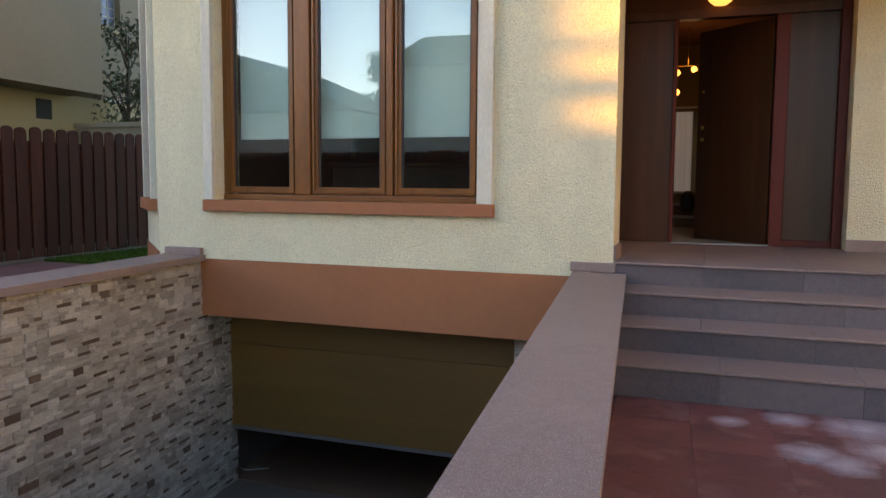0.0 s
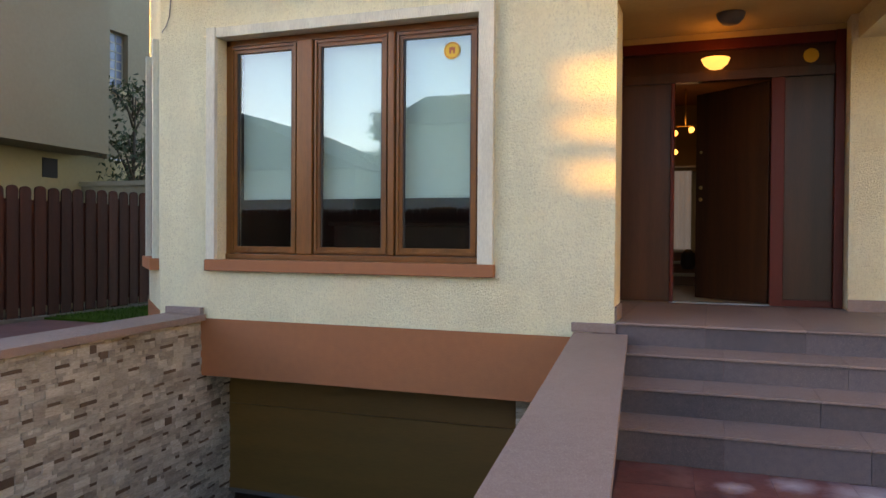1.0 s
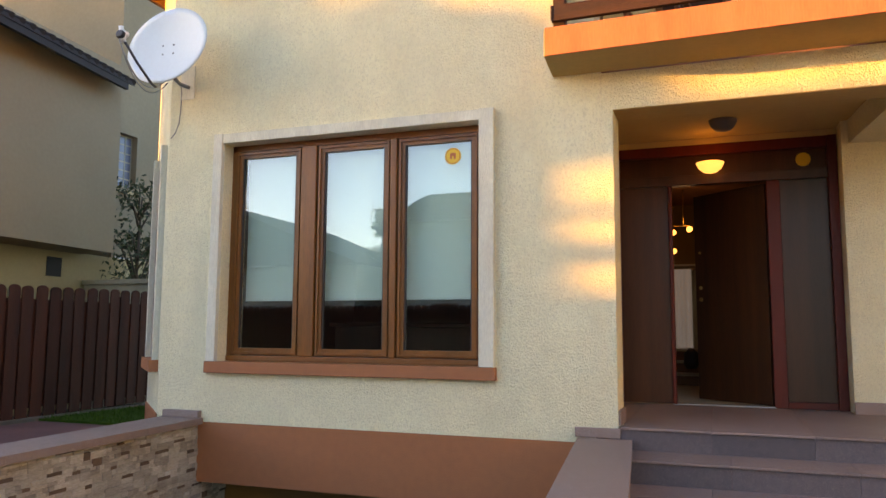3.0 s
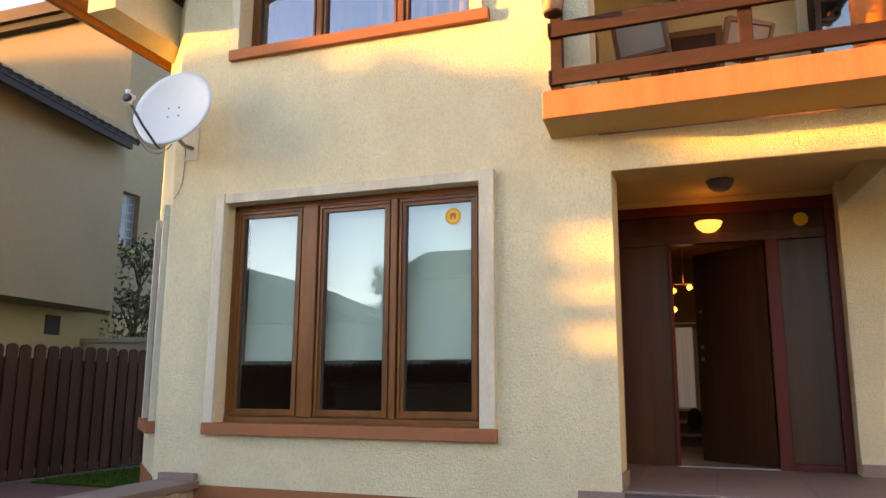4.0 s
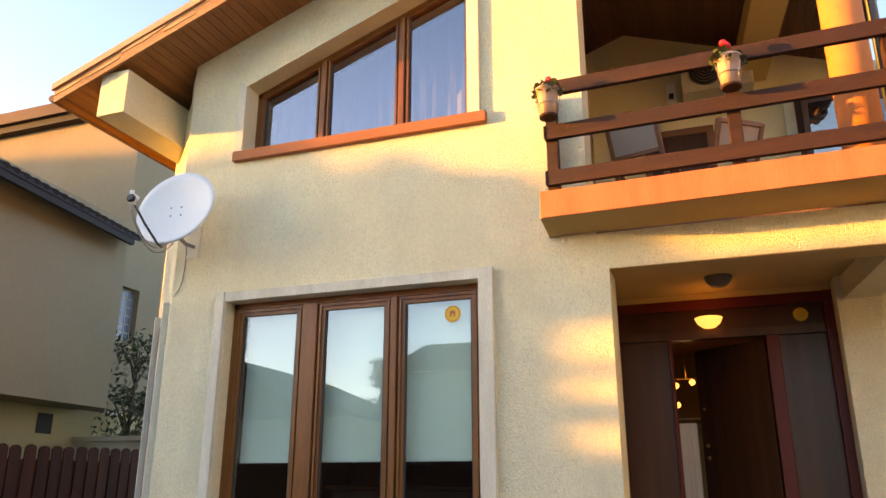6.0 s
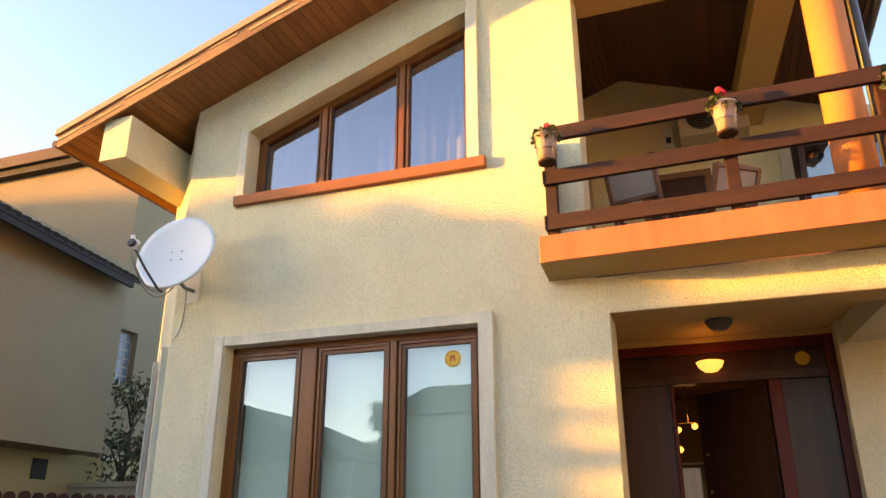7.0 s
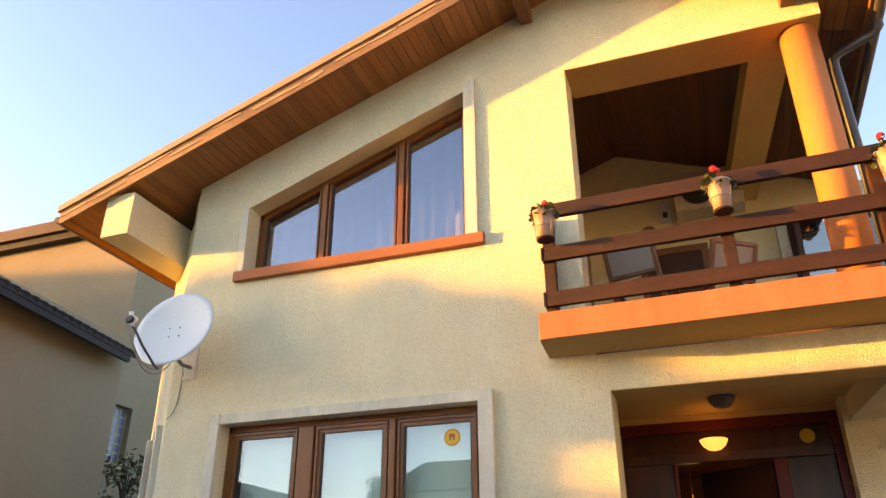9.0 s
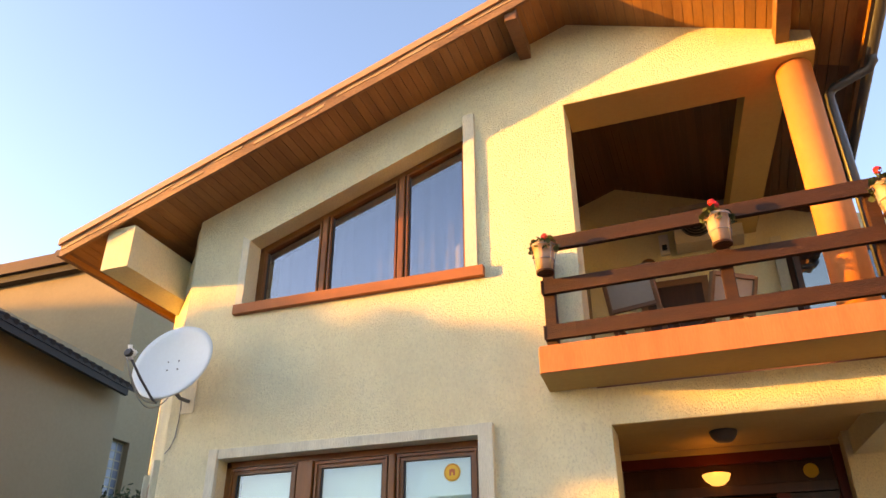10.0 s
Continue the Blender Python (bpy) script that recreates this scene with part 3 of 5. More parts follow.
# ---- lower window ----
def casement(name, at, label, xs, z0, z1, top=None, posts=(0.035, 0.035), s=0.062, yf=5.93, pane="glass"):
    """A timber window: outer frame, sashes and panes between the x stations; top(x): sloping head."""
    w = thing(name, at, label, "window", kind="structure")
    yb = yf + 0.07
    head = top or (lambda x: z1)
    a, b = xs[0], xs[-1]
    bm = bmesh.new()
    prism(bm, [(a, z0), (a + 0.055, z0), (a + 0.055, head(a + 0.055)), (a, head(a))], yf, yb)
    part("frame_stile", bm, "frame", w)
    bm = bmesh.new()
    prism(bm, [(b - 0.055, z0), (b, z0), (b, head(b)), (b - 0.055, head(b - 0.055))], yf, yb)
    part("frame_stile", bm, "frame", w)
    part("frame_sill", B((a, b, yf - 0.012, yb, z0, z0 + 0.05), bevel=0.006), "frame_h", w)
    bm = bmesh.new()
    prism(bm, [(a, head(a) - 0.055), (b, head(b) - 0.055), (b, head(b)), (a, head(a))], yf, yb)
    part("frame_head", bm, "frame_h", w)
    for x, h in zip(xs[1:-1], posts):
        part("mullion", B((x - h, x + h, yf - 0.022, yb, z0 + 0.05, head(x) - 0.05), bevel=0.009), "frame", w)
    for i in range(len(xs) - 1):
        l = xs[i] + (0.055 if i == 0 else posts[i - 1] + 0.007)
        r = xs[i + 1] - (0.055 if i == len(xs) - 2 else posts[i] + 0.007)
        lo = z0 + 0.055
        hd = lambda x: head(x) - 0.058
        sash = bmesh.new()
        for p in ([(l, lo), (l + s, lo), (l + s, hd(l + s)), (l, hd(l))], [(r - s, lo), (r, lo), (r, hd(r)), (r - s, hd(r - s))],
                  [(l + s, lo), (r - s, lo), (r - s, lo + s), (l + s, lo + s)], [(l + s, hd(l + s) - s), (r - s, hd(r - s) - s), (r - s, hd(r - s)), (l + s, hd(l + s))]):
            prism(sash, p, yf + 0.008, yb - 0.006)
        sh = part("sash", sash, "frame", w)
        bead = bmesh.new()
        q = 0.012
        for p in ([(l + s, lo + s), (l + s + q, lo + s), (l + s + q, hd(l + s) - s), (l + s, hd(l + s) - s)],
                  [(r - s - q, lo + s), (r - s, lo + s), (r - s, hd(r - s) - s), (r - s - q, hd(r - s) - s)]):
            prism(bead, p, yf + 0.02, yf + 0.034)
        part("bead", bead, "black", sh)
        mould = bmesh.new()
        for p in ([(l + 0.012, lo + 0.012), (l + 0.030, lo + 0.012), (l + 0.030, hd(l + 0.030) - 0.012), (l + 0.012, hd(l + 0.012) - 0.012)],
                  [(r - 0.030, lo + 0.012), (r - 0.012, lo + 0.012), (r - 0.012, hd(r - 0.012) - 0.012), (r - 0.030, hd(r - 0.030) - 0.012)],
                  [(l + 0.030, lo + 0.012), (r - 0.030, lo + 0.012), (r - 0.030, lo + 0.030), (l + 0.030, lo + 0.030)],
                  [(l + 0.030, hd(l + 0.030) - 0.030), (r - 0.030, hd(r - 0.030) - 0.030), (r - 0.030, hd(r - 0.030) - 0.012), (l + 0.030, hd(l + 0.030) - 0.012)]):
            prism(mould, p, yf - 0.010, yf + 0.010)
        part("moulding", mould, "frame", sh)
        bm = bmesh.new()
        prism(bm, [(l + s, lo + s), (r - s, lo + s), (r - s, hd(r - s) - s), (l + s, hd(l + s) - s)], yf + 0.03, yf + 0.036)
        g = part("pane", bm, pane, sh)
        g.visible_shadow = False
    return w


casement("window_1", (-3, 5.93, 1.14), "three-light golden oak window with lowered white blinds", (-4.25, -3.423, -2.60, -1.79), 1.105, 3.08, posts=(0.075, 0.028))
surround = thing("window_surround", (-3, 5.8, 1.1), "smooth cream plaster surround of the lower window", "window trim", kind="structure")
part("stile", B((-4.335, -4.243, D - 0.045, D + 0.1, 1.105, 3.165), bevel=0.004), "trim", surround)
part("stile", B((-1.792, -1.668, D - 0.05, D + 0.1, 1.105, 3.165), bevel=0.004), "trim", surround)
part("head", B((-4.243, -1.792, D - 0.03, D + 0.1, 3.077, 3.165), bevel=0.004), "trim", surround)
solid("window_sill_1", B((-4.345, -1.657, D - 0.055, D + 0.12, 1.003, 1.104), bevel=0.006), "terracotta", "terracotta painted sill of the lower window", "window sill")
for l, r in ((-4.14, -3.40), (-3.33, -2.62), (-2.54, -1.83)):
    b = thing("roller_blind", ((l + r) / 2, 6.06, 3.0), "white roller blind lowered two thirds of the way", "blind", "blinds of the lower window")
    part("fabric", B((l, r, 6.058, 6.061, 1.66, 3.0)), "blind", b)
    part("hem_bar", B((l, r, 6.053, 6.066, 1.645, 1.665), bevel=0.004), "white", b)
    part("tube", B((l, r, 6.05, 6.09, 2.98, 3.04), bevel=0.012), "white", b)
st = thing("alarm_sticker", (-2.08, 5.958, 2.83), "round yellow warning sticker on the window pane", "sticker")
bm = bmesh.new()
lathe(bm, [(0.072, 0), (0.072, 0.002)], (-2.08, 5.958, 2.84), 28, (0, -1, 0))
part("disc", bm, "sticker", st)
bm = bmesh.new()
for k in range(24):
    a0, a1 = k * math.tau / 24, (k + 1) * math.tau / 24
    vs = [bm.verts.new((-2.08 + r * math.cos(a), 5.9545, 2.84 + r * math.sin(a))) for a, r in ((a0, 0.066), (a1, 0.066), (a1, 0.06), (a0, 0.06))]
    bm.faces.new(vs)
part("ring", bm, "sticker_red", st, "thin brown ring")
part("mark", B((-2.105, -2.088, 5.954, 5.956, 2.815, 2.865), (-2.072, -2.055, 5.954, 5.956, 2.815, 2.865), (-2.088, -2.072, 5.954, 5.956, 2.84, 2.87)), "sticker_red", st, "small orange mark")
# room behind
# room gloom comes from the wall and floor colour
solid("wall_room", B((-4.6, -1.1, 9.2, 9.4, 0.57, 3.36), (-1.6, -1.302, 6.2, 9.2, 0.57, 3.36), (-4.9, -4.6, 6.6, 9.4, 0.57, 3.36)), "dark", "room walls behind the lower window, unlit gloom put in the colour", "wall")
solid("floor_room", B((-4.8, -1.06, 6.16, 9.2, 0.5, 0.6)), "dark", "room floor behind the window, unlit gloom put in the colour", "floor")
cab = thing("sideboard", (-2.6, 6.9, 0.6), "dark wooden sideboard standing behind the window", "sideboard")
part("body", B((-3.6, -1.9, 6.8, 7.3, 0.6, 1.42), bevel=0.01), "mahogany", cab)
part("top", B((-3.65, -1.85, 6.77, 7.32, 1.42, 1.46), bevel=0.008), "mahogany", cab)

# ---- upper window ----
casement("window_2", (-3, 6.0, 4.6), "three-light timber window with sloping head and net curtains", (UL, -3.452, -2.604, UR), 4.585, 6.2, head_2, posts=(0.030, 0.030), s=0.032, yf=6.0, pane="glass_upper")
surround = thing("window_surround", (-3, 5.8, 4.6), "smooth cream plaster surround of the upper window", "window trim", kind="structure")
part("stile", B((-1.872, -1.757, D - 0.042, D + 0.1, 4.583, 6.285), bevel=0.004), "trim", surround)
bm = bmesh.new()
prism(bm, [(-4.30, 4.583), (-4.217, 4.583), (-4.217, 5.32), (-4.30, 5.38)], D - 0.012, D + 0.1)
part("stile", bm, "trim", surround)
solid("window_sill_2", B((-4.285, -1.70, D - 0.06, D + 0.2, 4.48, 4.582), bevel=0.006), "terracotta", "terracotta painted sill of the upper window", "window sill")


def curtain(name, x0, x1, z0, head, y, mat_name, label, amp=0.025, pitch=0.11):
    bm = bmesh.new()
    n = int((x1 - x0) / 0.012)
    rows = []
    for i in range(n + 1):
        x = x0 + (x1 - x0) * i / n
        dy = amp * math.sin(x * math.tau / pitch + 1.3 * math.sin(x * 3.1)) + 0.01 * math.sin(x * 40)
        rows.append((bm.verts.new((x, y + dy, z0)), bm.verts.new((x, y + dy * 0.6, head(x)))))
    for a, b in zip(rows, rows[1:]):
        f = bm.faces.new((a[0], b[0], b[1], a[1]))
        f.smooth = True
    c = thing(name, ((x0 + x1) / 2, y, z0), label, "curtain", "curtains")
    ob = part("fabric", bm, mat_name, c)
    so = ob.modifiers.new("thickness", "SOLIDIFY")
    so.thickness = 0.003
    bm = bmesh.new()
    bar(bm, (x0 - 0.2, y - 0.03, head(x0 - 0.2) + 0.06), (x1 + 0.2, y - 0.03, head(x1 + 0.2) + 0.06), 0.1, 0.02)
    part("curtain_rod", bm, "white", c)


curtain("net_curtain", -4.15, -1.9, 3.52, lambda x: head_2(x) - 0.02, 6.30, "curtain", "white pleated net curtain with sky reflection tinted into its colour", 0.007)
solid("wall_upper_room", B((-4.8, -1.2, 8.6, 8.8, 3.5, 5.6)), "room", "plain wall of the upper room", "wall")

# ---- window in the canted corner ----
can = Vector((-0.7071, 0.7071, 0))
nrm = Vector((-0.7071, -0.7071, 0))


def canted(bm, s0, s1, d0, d1, z0, z1, ztop2=None):
    """A block on the canted wall: along it from s0 to s1, proud from d0 to d1."""
    o = Vector((XL, D, 0))
    lo = [o + can * s + nrm * d for s, d in ((s0, d0), (s1, d0), (s1, d1), (s0, d1))]
    tops = [z1, ztop2 or z1, ztop2 or z1, z1]
    a, b = [bm.verts.new((p.x, p.y, z0)) for p in lo], [bm.verts.new((p.x, p.y, z)) for p, z in zip(lo, tops)]
    fs = [bm.faces.new(a[::-1]), bm.faces.new(b)] + [bm.faces.new((a[i], a[(i + 1) % 4], b[(i + 1) % 4], b[i])) for i in range(4)]
    bmesh.ops.recalc_face_normals(bm, faces=fs)


cw = thing("window_3", (-5.3, 6.2, 1.1), "narrow window with cream surround in the canted corner", "window", kind="structure")
for s0, s1, z0, z1 in ((0.14, 0.24, 1.1, 3.15), (1.0, 1.1, 1.1, 3.17)):
    bm = bmesh.new()
    canted(bm, s0, s1, -0.02, 0.055, z0, z1)
    part("stile", bm, "trim", cw)
bm = bmesh.new()
canted(bm, 0.24, 1.0, -0.02, 0.006, 1.12, 3.08, 3.06)
part("frame", bm, "frame", cw)
bm = bmesh.new()
canted(bm, 0.11, 1.15, -0.02, 0.085, 0.99, 1.10)
part("window_sill", bm, "terracotta", cw, "terracotta painted sill")
bm = bmesh.new()
canted(bm, 0.0, 1.34, -0.02, 0.012, 0.1, 0.62)
solid("wall_plinth", bm, "terracotta", "terracotta painted plinth of the canted corner", "wall")

# ---- entrance door ----
ent = thing("entrance_door", (0.03, 7.75, PORCH), "mahogany entrance door standing ajar between fixed side panels", "door")
part("frame_stile", B((-0.985, -0.92, 7.7, 7.82, PORCH, 3.2), bevel=0.005), "mahogany_red", ent)
part("frame_stile", B((0.955, 1.035, 7.68, 7.82, PORCH, 3.2), bevel=0.005), "mahogany_red", ent)
part("frame_stile", B((0.43, 0.545, 7.72, 7.82, PORCH, 2.812), bevel=0.005), "mahogany_red", ent)
part("frame_stile", B((-0.46, -0.425, 7.72, 7.82, PORCH, 2.812), bevel=0.005), "mahogany_red", ent)
part("frame_head", B((-0.92, 0.955, 7.7, 7.82, 3.1, 3.2), bevel=0.005), "mahogany_red", ent)
part("transom", B((-0.92, 0.955, 7.715, 7.82, 2.812, 2.905), bevel=0.005), "veneer", ent)
part("transom_panel", B((-0.92, 0.955, 7.77, 7.79, 2.905, 3.1)), "veneer", ent)
part("side_panel", B((-0.92, -0.46, 7.74, 7.8, PORCH + 0.01, 2.812), bevel=0.004), "veneer", ent)
part("side_panel", B((0.545, 0.955, 7.755, 7.8, PORCH + 0.06, 2.812), bevel=0.004), "veneer", ent)
part("bottom_rail", B((0.545, 0.955, 7.735, 7.8, PORCH, PORCH + 0.06), bevel=0.004), "mahogany_red", ent)
part("threshold", B((-0.46, 0.44, 7.72, 7.84, PORCH - 0.01, PORCH + 0.012)), "steel", ent)
bm = bmesh.new()
h0, h1 = Vector((0.43, 7.79, 0)), Vector((-0.225, 8.36, 0))
bar(bm, h0 + Vector((0, 0, 1.755)), h1 + Vector((0, 0, 1.755)), 0.05, 2.08, bevel=0.004)
leaf = part("door_leaf", bm, "mahogany", ent, "dark mahogany leaf swung inwards")
dirv = (h1 - h0).normalized()
out = Vector((dirv.y, -dirv.x, 0))
if out.y > 0:
    out = -out
for z, r in ((1.02 + PORCH, 0.02), (1.14 + PORCH, 0.02), (1.5 + PORCH, 0.014)):
    bm = bmesh.new()
    c = h1 - dirv * 0.07 + out * 0.022
    lathe(bm, [(r, 0), (r, 0.012), (r * 0.6, 0.02)], (c.x, c.y, z), 16, out)
    part("lock_rose", bm, "brass", leaf, "small brass lock rose")
sd = thing("alarm_sticker", (0.75, 7.76, 2.97), "round yellow sticker on the dark transom", "sticker")
bm = bmesh.new()
lathe(bm, [(0.065, 0), (0.065, 0.003)], (0.76, 7.765, 3.0), 28, (0, -1, 0))
part("disc", bm, "sticker", sd)
solid("skirting_porch", B((1.04, 3.2, 7.43, 7.452, PORCH, PORCH + 0.1)), "coping", "mauve stone skirting on the porch wall", "skirting")
solid("skirting_porch_return", B((XP, XP + 0.018, D + 0.02, D + 0.35, PORCH, PORCH + 0.11)), "coping", "mauve stone skirting on the porch return", "skirting")

# ---- porch lamps ----
pl = thing("wall_lamp", (-0.06, 7.72, 2.93), "lit opal glass half-bowl wall lamp over the door", "wall lamp")
bm = bmesh.new()
lathe(bm, [(0.012, -0.10), (0.06, -0.088), (0.105, -0.05), (0.128, 0.0), (0.12, 0.004), (0.1, 0.0)], (-0.06, 7.56, 2.98), 28)
part("shade", bm, "lamp", pl, "glowing opal glass bowl")
part("bracket", B((-0.09, -0.03, 7.56, 7.72, 2.985, 3.01), bevel=0.004), "brass", pl)
cl = thing("ceiling_lamp", (0.06, 7.1, 3.26), "unlit dark glass dome lamp under the porch ceiling", "ceiling lamp")
bm = bmesh.new()
lathe(bm, [(0.02, -0.10), (0.07, -0.088), (0.105, -0.05), (0.118, -0.016), (0.12, 0.0)], (0.06, 7.1, 3.26), 28)
part("dome", bm, "grey_rail", cl)

# ---- hall seen through the door ----
solid("wall_hall", B((-1.1, -0.95, 7.95, 12.4, 0.5, 3.36), (1.1, 1.25, 7.95, 12.4, 0.5, 3.36), (-0.95, -0.72, 12.3, 12.4, 0.5, 3.36), (-0.30, 1.1, 12.3, 12.4, 0.5, 3.36), (-0.72, -0.3, 12.3, 12.4, 2.35, 3.36), (-0.72, -0.3, 12.3, 12.4, 0.5, 1.1)), "room", "warm plaster walls of the hall", "wall")
solid("floor_hall", B((-0.95, 1.1, 7.84, 12.3, 0.69, 0.71)), "floor", "pale tiled hall floor", "floor")
curtain("hall_curtain", -0.72, -0.40, 1.12, lambda x: 2.35, 12.2, "daylit", "white hall curtain with a weak glow of its own for daylight", 0.015, 0.07)
sp = thing("hall_spotlight", (-0.45, 11, 2.7), "two-armed hall spotlight with lit glass shades", "ceiling light")
bm = bmesh.new()
tube(bm, [(-0.75, 11, 2.86), (-0.2, 11, 2.86)], 0.012)
tube(bm, [(-0.45, 11, 2.86), (-0.45, 11, 3.36)], 0.01)
part("arm", bm, "brass", sp)
for x, y, z in ((-0.37, 10.95, 2.80), (-0.585, 10.95, 2.76), (-0.585, 10.95, 2.50)):
    bm = bmesh.new()
    lathe(bm, [(0.012, -0.045), (0.034, -0.02), (0.042, 0.012), (0.02, 0.04)], (x, y, z), 14, (0.3, -0.6, 0.7))
    part("shade", bm, "bulb", sp, "glowing glass shade")
for i in range(3):
    st_ = thing("hall_step", (-0.55, 11.3, 0.71), "wooden hall step with a pale tread and brown riser", "step", "hall steps")
    z0 = 0.71 + 0.15 * i
    part("riser", B((-0.95, -0.2, 10.42 + 0.3 * i, 12.3, z0, z0 + 0.12)), "beam", st_)
    part("tread", B((-0.95, -0.2, 10.40 + 0.3 * i, 12.3, z0 + 0.12, z0 + 0.15), bevel=0.004), "floor", st_, "pale tread")
bag = thing("dark_bag", (-0.42, 10.6, 1.0), "dark bag standing on the hall steps", "bag")
bm = bmesh.new()
lathe(bm, [(0.07, 0), (0.1, 0.06), (0.09, 0.2), (0.03, 0.26)], (-0.38, 10.55, 0.92), 12)
part("body", bm, "black", bag)
pt = new("hall_light", bpy.data.lights.new("hall_light", "POINT"))
pt.data.energy, pt.data.color, pt.data.shadow_soft_size = 0.24, (1.0, 0.62, 0.28), 0.12
pt.location = (-0.4, 10.8, 2.6)
pt2 = new("porch_light", bpy.data.lights.new("porch_light", "POINT"))
pt2.data.energy, pt2.data.color, pt2.data.shadow_soft_size = 0.055, (1.0, 0.5, 0.15), 0.05
pt2.location = (-0.06, 7.40, 3.04)

# ---- satellite dish ----
dish = thing("satellite_dish", (-4.5, 5.45, 3.8), "pale grey oval satellite dish on a wall bracket", "satellite dish")
dn = Vector((0.05, -0.97, 0.23)).normalized()
sx = dn.cross(Vector((0, 0, 1))).normalized()
sz = sx.cross(dn).normalized()
dc = Vector((-4.58, 5.36, 3.905))
bm = bmesh.new()
rings = []
for face in (0, 1):
    for k in range(9) if face == 0 else range(8, -1, -1):
        q = k / 8
        rings.append([bm.verts.new(dc + sx * 0.405 * q * math.cos(a) + sz * 0.385 * q * math.sin(a) + dn * (0.075 * (q * q - 1) - 0.012 * face)) for a in [j * math.tau / 40 for j in range(40)]])
for a, b in zip(rings[0:], rings[1:]):
    for j in range(40):
        f = bm.faces.new((a[j], a[(j + 1) % 40], b[(j + 1) % 40], b[j]))
        f.smooth = True
bmesh.ops.remove_doubles(bm, verts=bm.verts, dist=0.0005)
refl = part("reflector", bm, "dish", dish)
for u, v in ((-0.015, 0.045), (0.095, 0.045), (-0.03, -0.045), (0.08, -0.045)):
    bm = bmesh.new()
    p = dc + sx * u + sz * v - dn * 0.073
    lathe(bm, [(0.008, 0), (0.008, 0.006)], p, 10, dn)
    part("bolt", bm, "black", refl)
bm = bmesh.new()
low = dc + sx * 0.06 - sz * 0.395 - dn * 0.02
lnb = dc + sx * 0.115 - sz * 0.165 + dn * 0.42
mid = low.lerp(lnb, 0.5) - sz * 0.02
tube(bm, [low - dn * 0.03, low + dn * 0.03, mid, lnb], 0.012, 8)
part("feed_arm", bm, "pipe", dish, "dark grey steel feed arm")
bm = bmesh.new()
lathe(bm, [(0.03, -0.02), (0.038, -0.015), (0.038, 0.015), (0.03, 0.02)], lnb, 14, dn)
part("clamp", bm, "black", dish, "black receiver clamp")
bm = bmesh.new()
lathe(bm, [(0.028, -0.05), (0.03, 0.02), (0.02, 0.04), (0.02, 0.08)], lnb - dn * 0.02, 14, (dn * 0.5 + sz).normalized())
lathe(bm, [(0.024, 0), (0.032, 0.05), (0.034, 0.06)], lnb + sz * 0.03, 14, -dn)
part("receiver", bm, "white", dish, "white plastic receiver head")
bm = bmesh.new()
tube(bm, [dc - dn * 0.09 - sz * 0.1, dc - dn * 0.16 - sz * 0.22, (-4.70, 5.70, 3.665), (-4.664, 5.79, 3.655)], 0.018, 10)
part("bracket", bm, "steel", dish, "galvanised wall bracket")
part("wall_plate", B((-4.76, -4.60, 5.787, 5.798, 3.54, 3.86), bevel=0.004), "trim", dish, "cream painted mounting plate")


def sag(a, b, drop, n=14):
    a, b = Vector(a), Vector(b)
    return [a.lerp(b, i / n) - Vector((0, 0, drop * 4 * (i / n) * (1 - i / n))) for i in range(n + 1)]


cb = thing("antenna_cable", (-4.7, 5.6, 3.3), "thin grey antenna cables looping from the dish to the wall", "cable")
for b, dr in (((-4.76, 5.57, 3.66), 0.20), ((-4.74, 5.58, 3.64), 0.24)):
    bm = bmesh.new()
    tube(bm, sag(lnb - sz * 0.05, b, dr), 0.006, 6)
    part("loop", bm, "cable", cb)
bm = bmesh.new()
tube(bm, [(-4.70, 5.72, 3.66), (-4.745, 5.79, 3.58), (-4.75, 5.792, 3.46), (-4.762, 5.792, 3.32), (-4.80, 5.792, 3.23), (-4.85, 5.795, 3.18)], 0.005, 6)
part("run", bm, "cable", cb)

# ---- gutter and downpipe ----
gp = thing("downpipe", (1.45, 6.1, 3.4), "anthracite gutter and downpipe with two bends", "downpipe")
bm = bmesh.new()
tube(bm, [(1.84, 6.08, 6.24), (1.84, 6.1, 6.14), (1.80, 6.12, 6.09), (1.52, 6.28, 6.07), (1.475, 6.3, 6.02), (1.47, 6.3, 5.9), (1.47, 6.3, 3.5)], 0.042, 14)
part("pipe", bm, "pipe", gp)
bm = bmesh.new()
tube(bm, [(1.84, 5.2, 6.24), (1.84, 14, 6.24)], 0.06, 12)
part("gutter", bm, "pipe", gp)
bm = bmesh.new()
tube(bm, [(-6.155, 5.2, 5.235), (-6.155, 14, 5.235)], 0.038, 12)
gl = thing("gutter", (-6.17, 9, 5.24), "brown eave gutter along the side of the roof", "gutter")
part("channel", bm, "roof", gl)

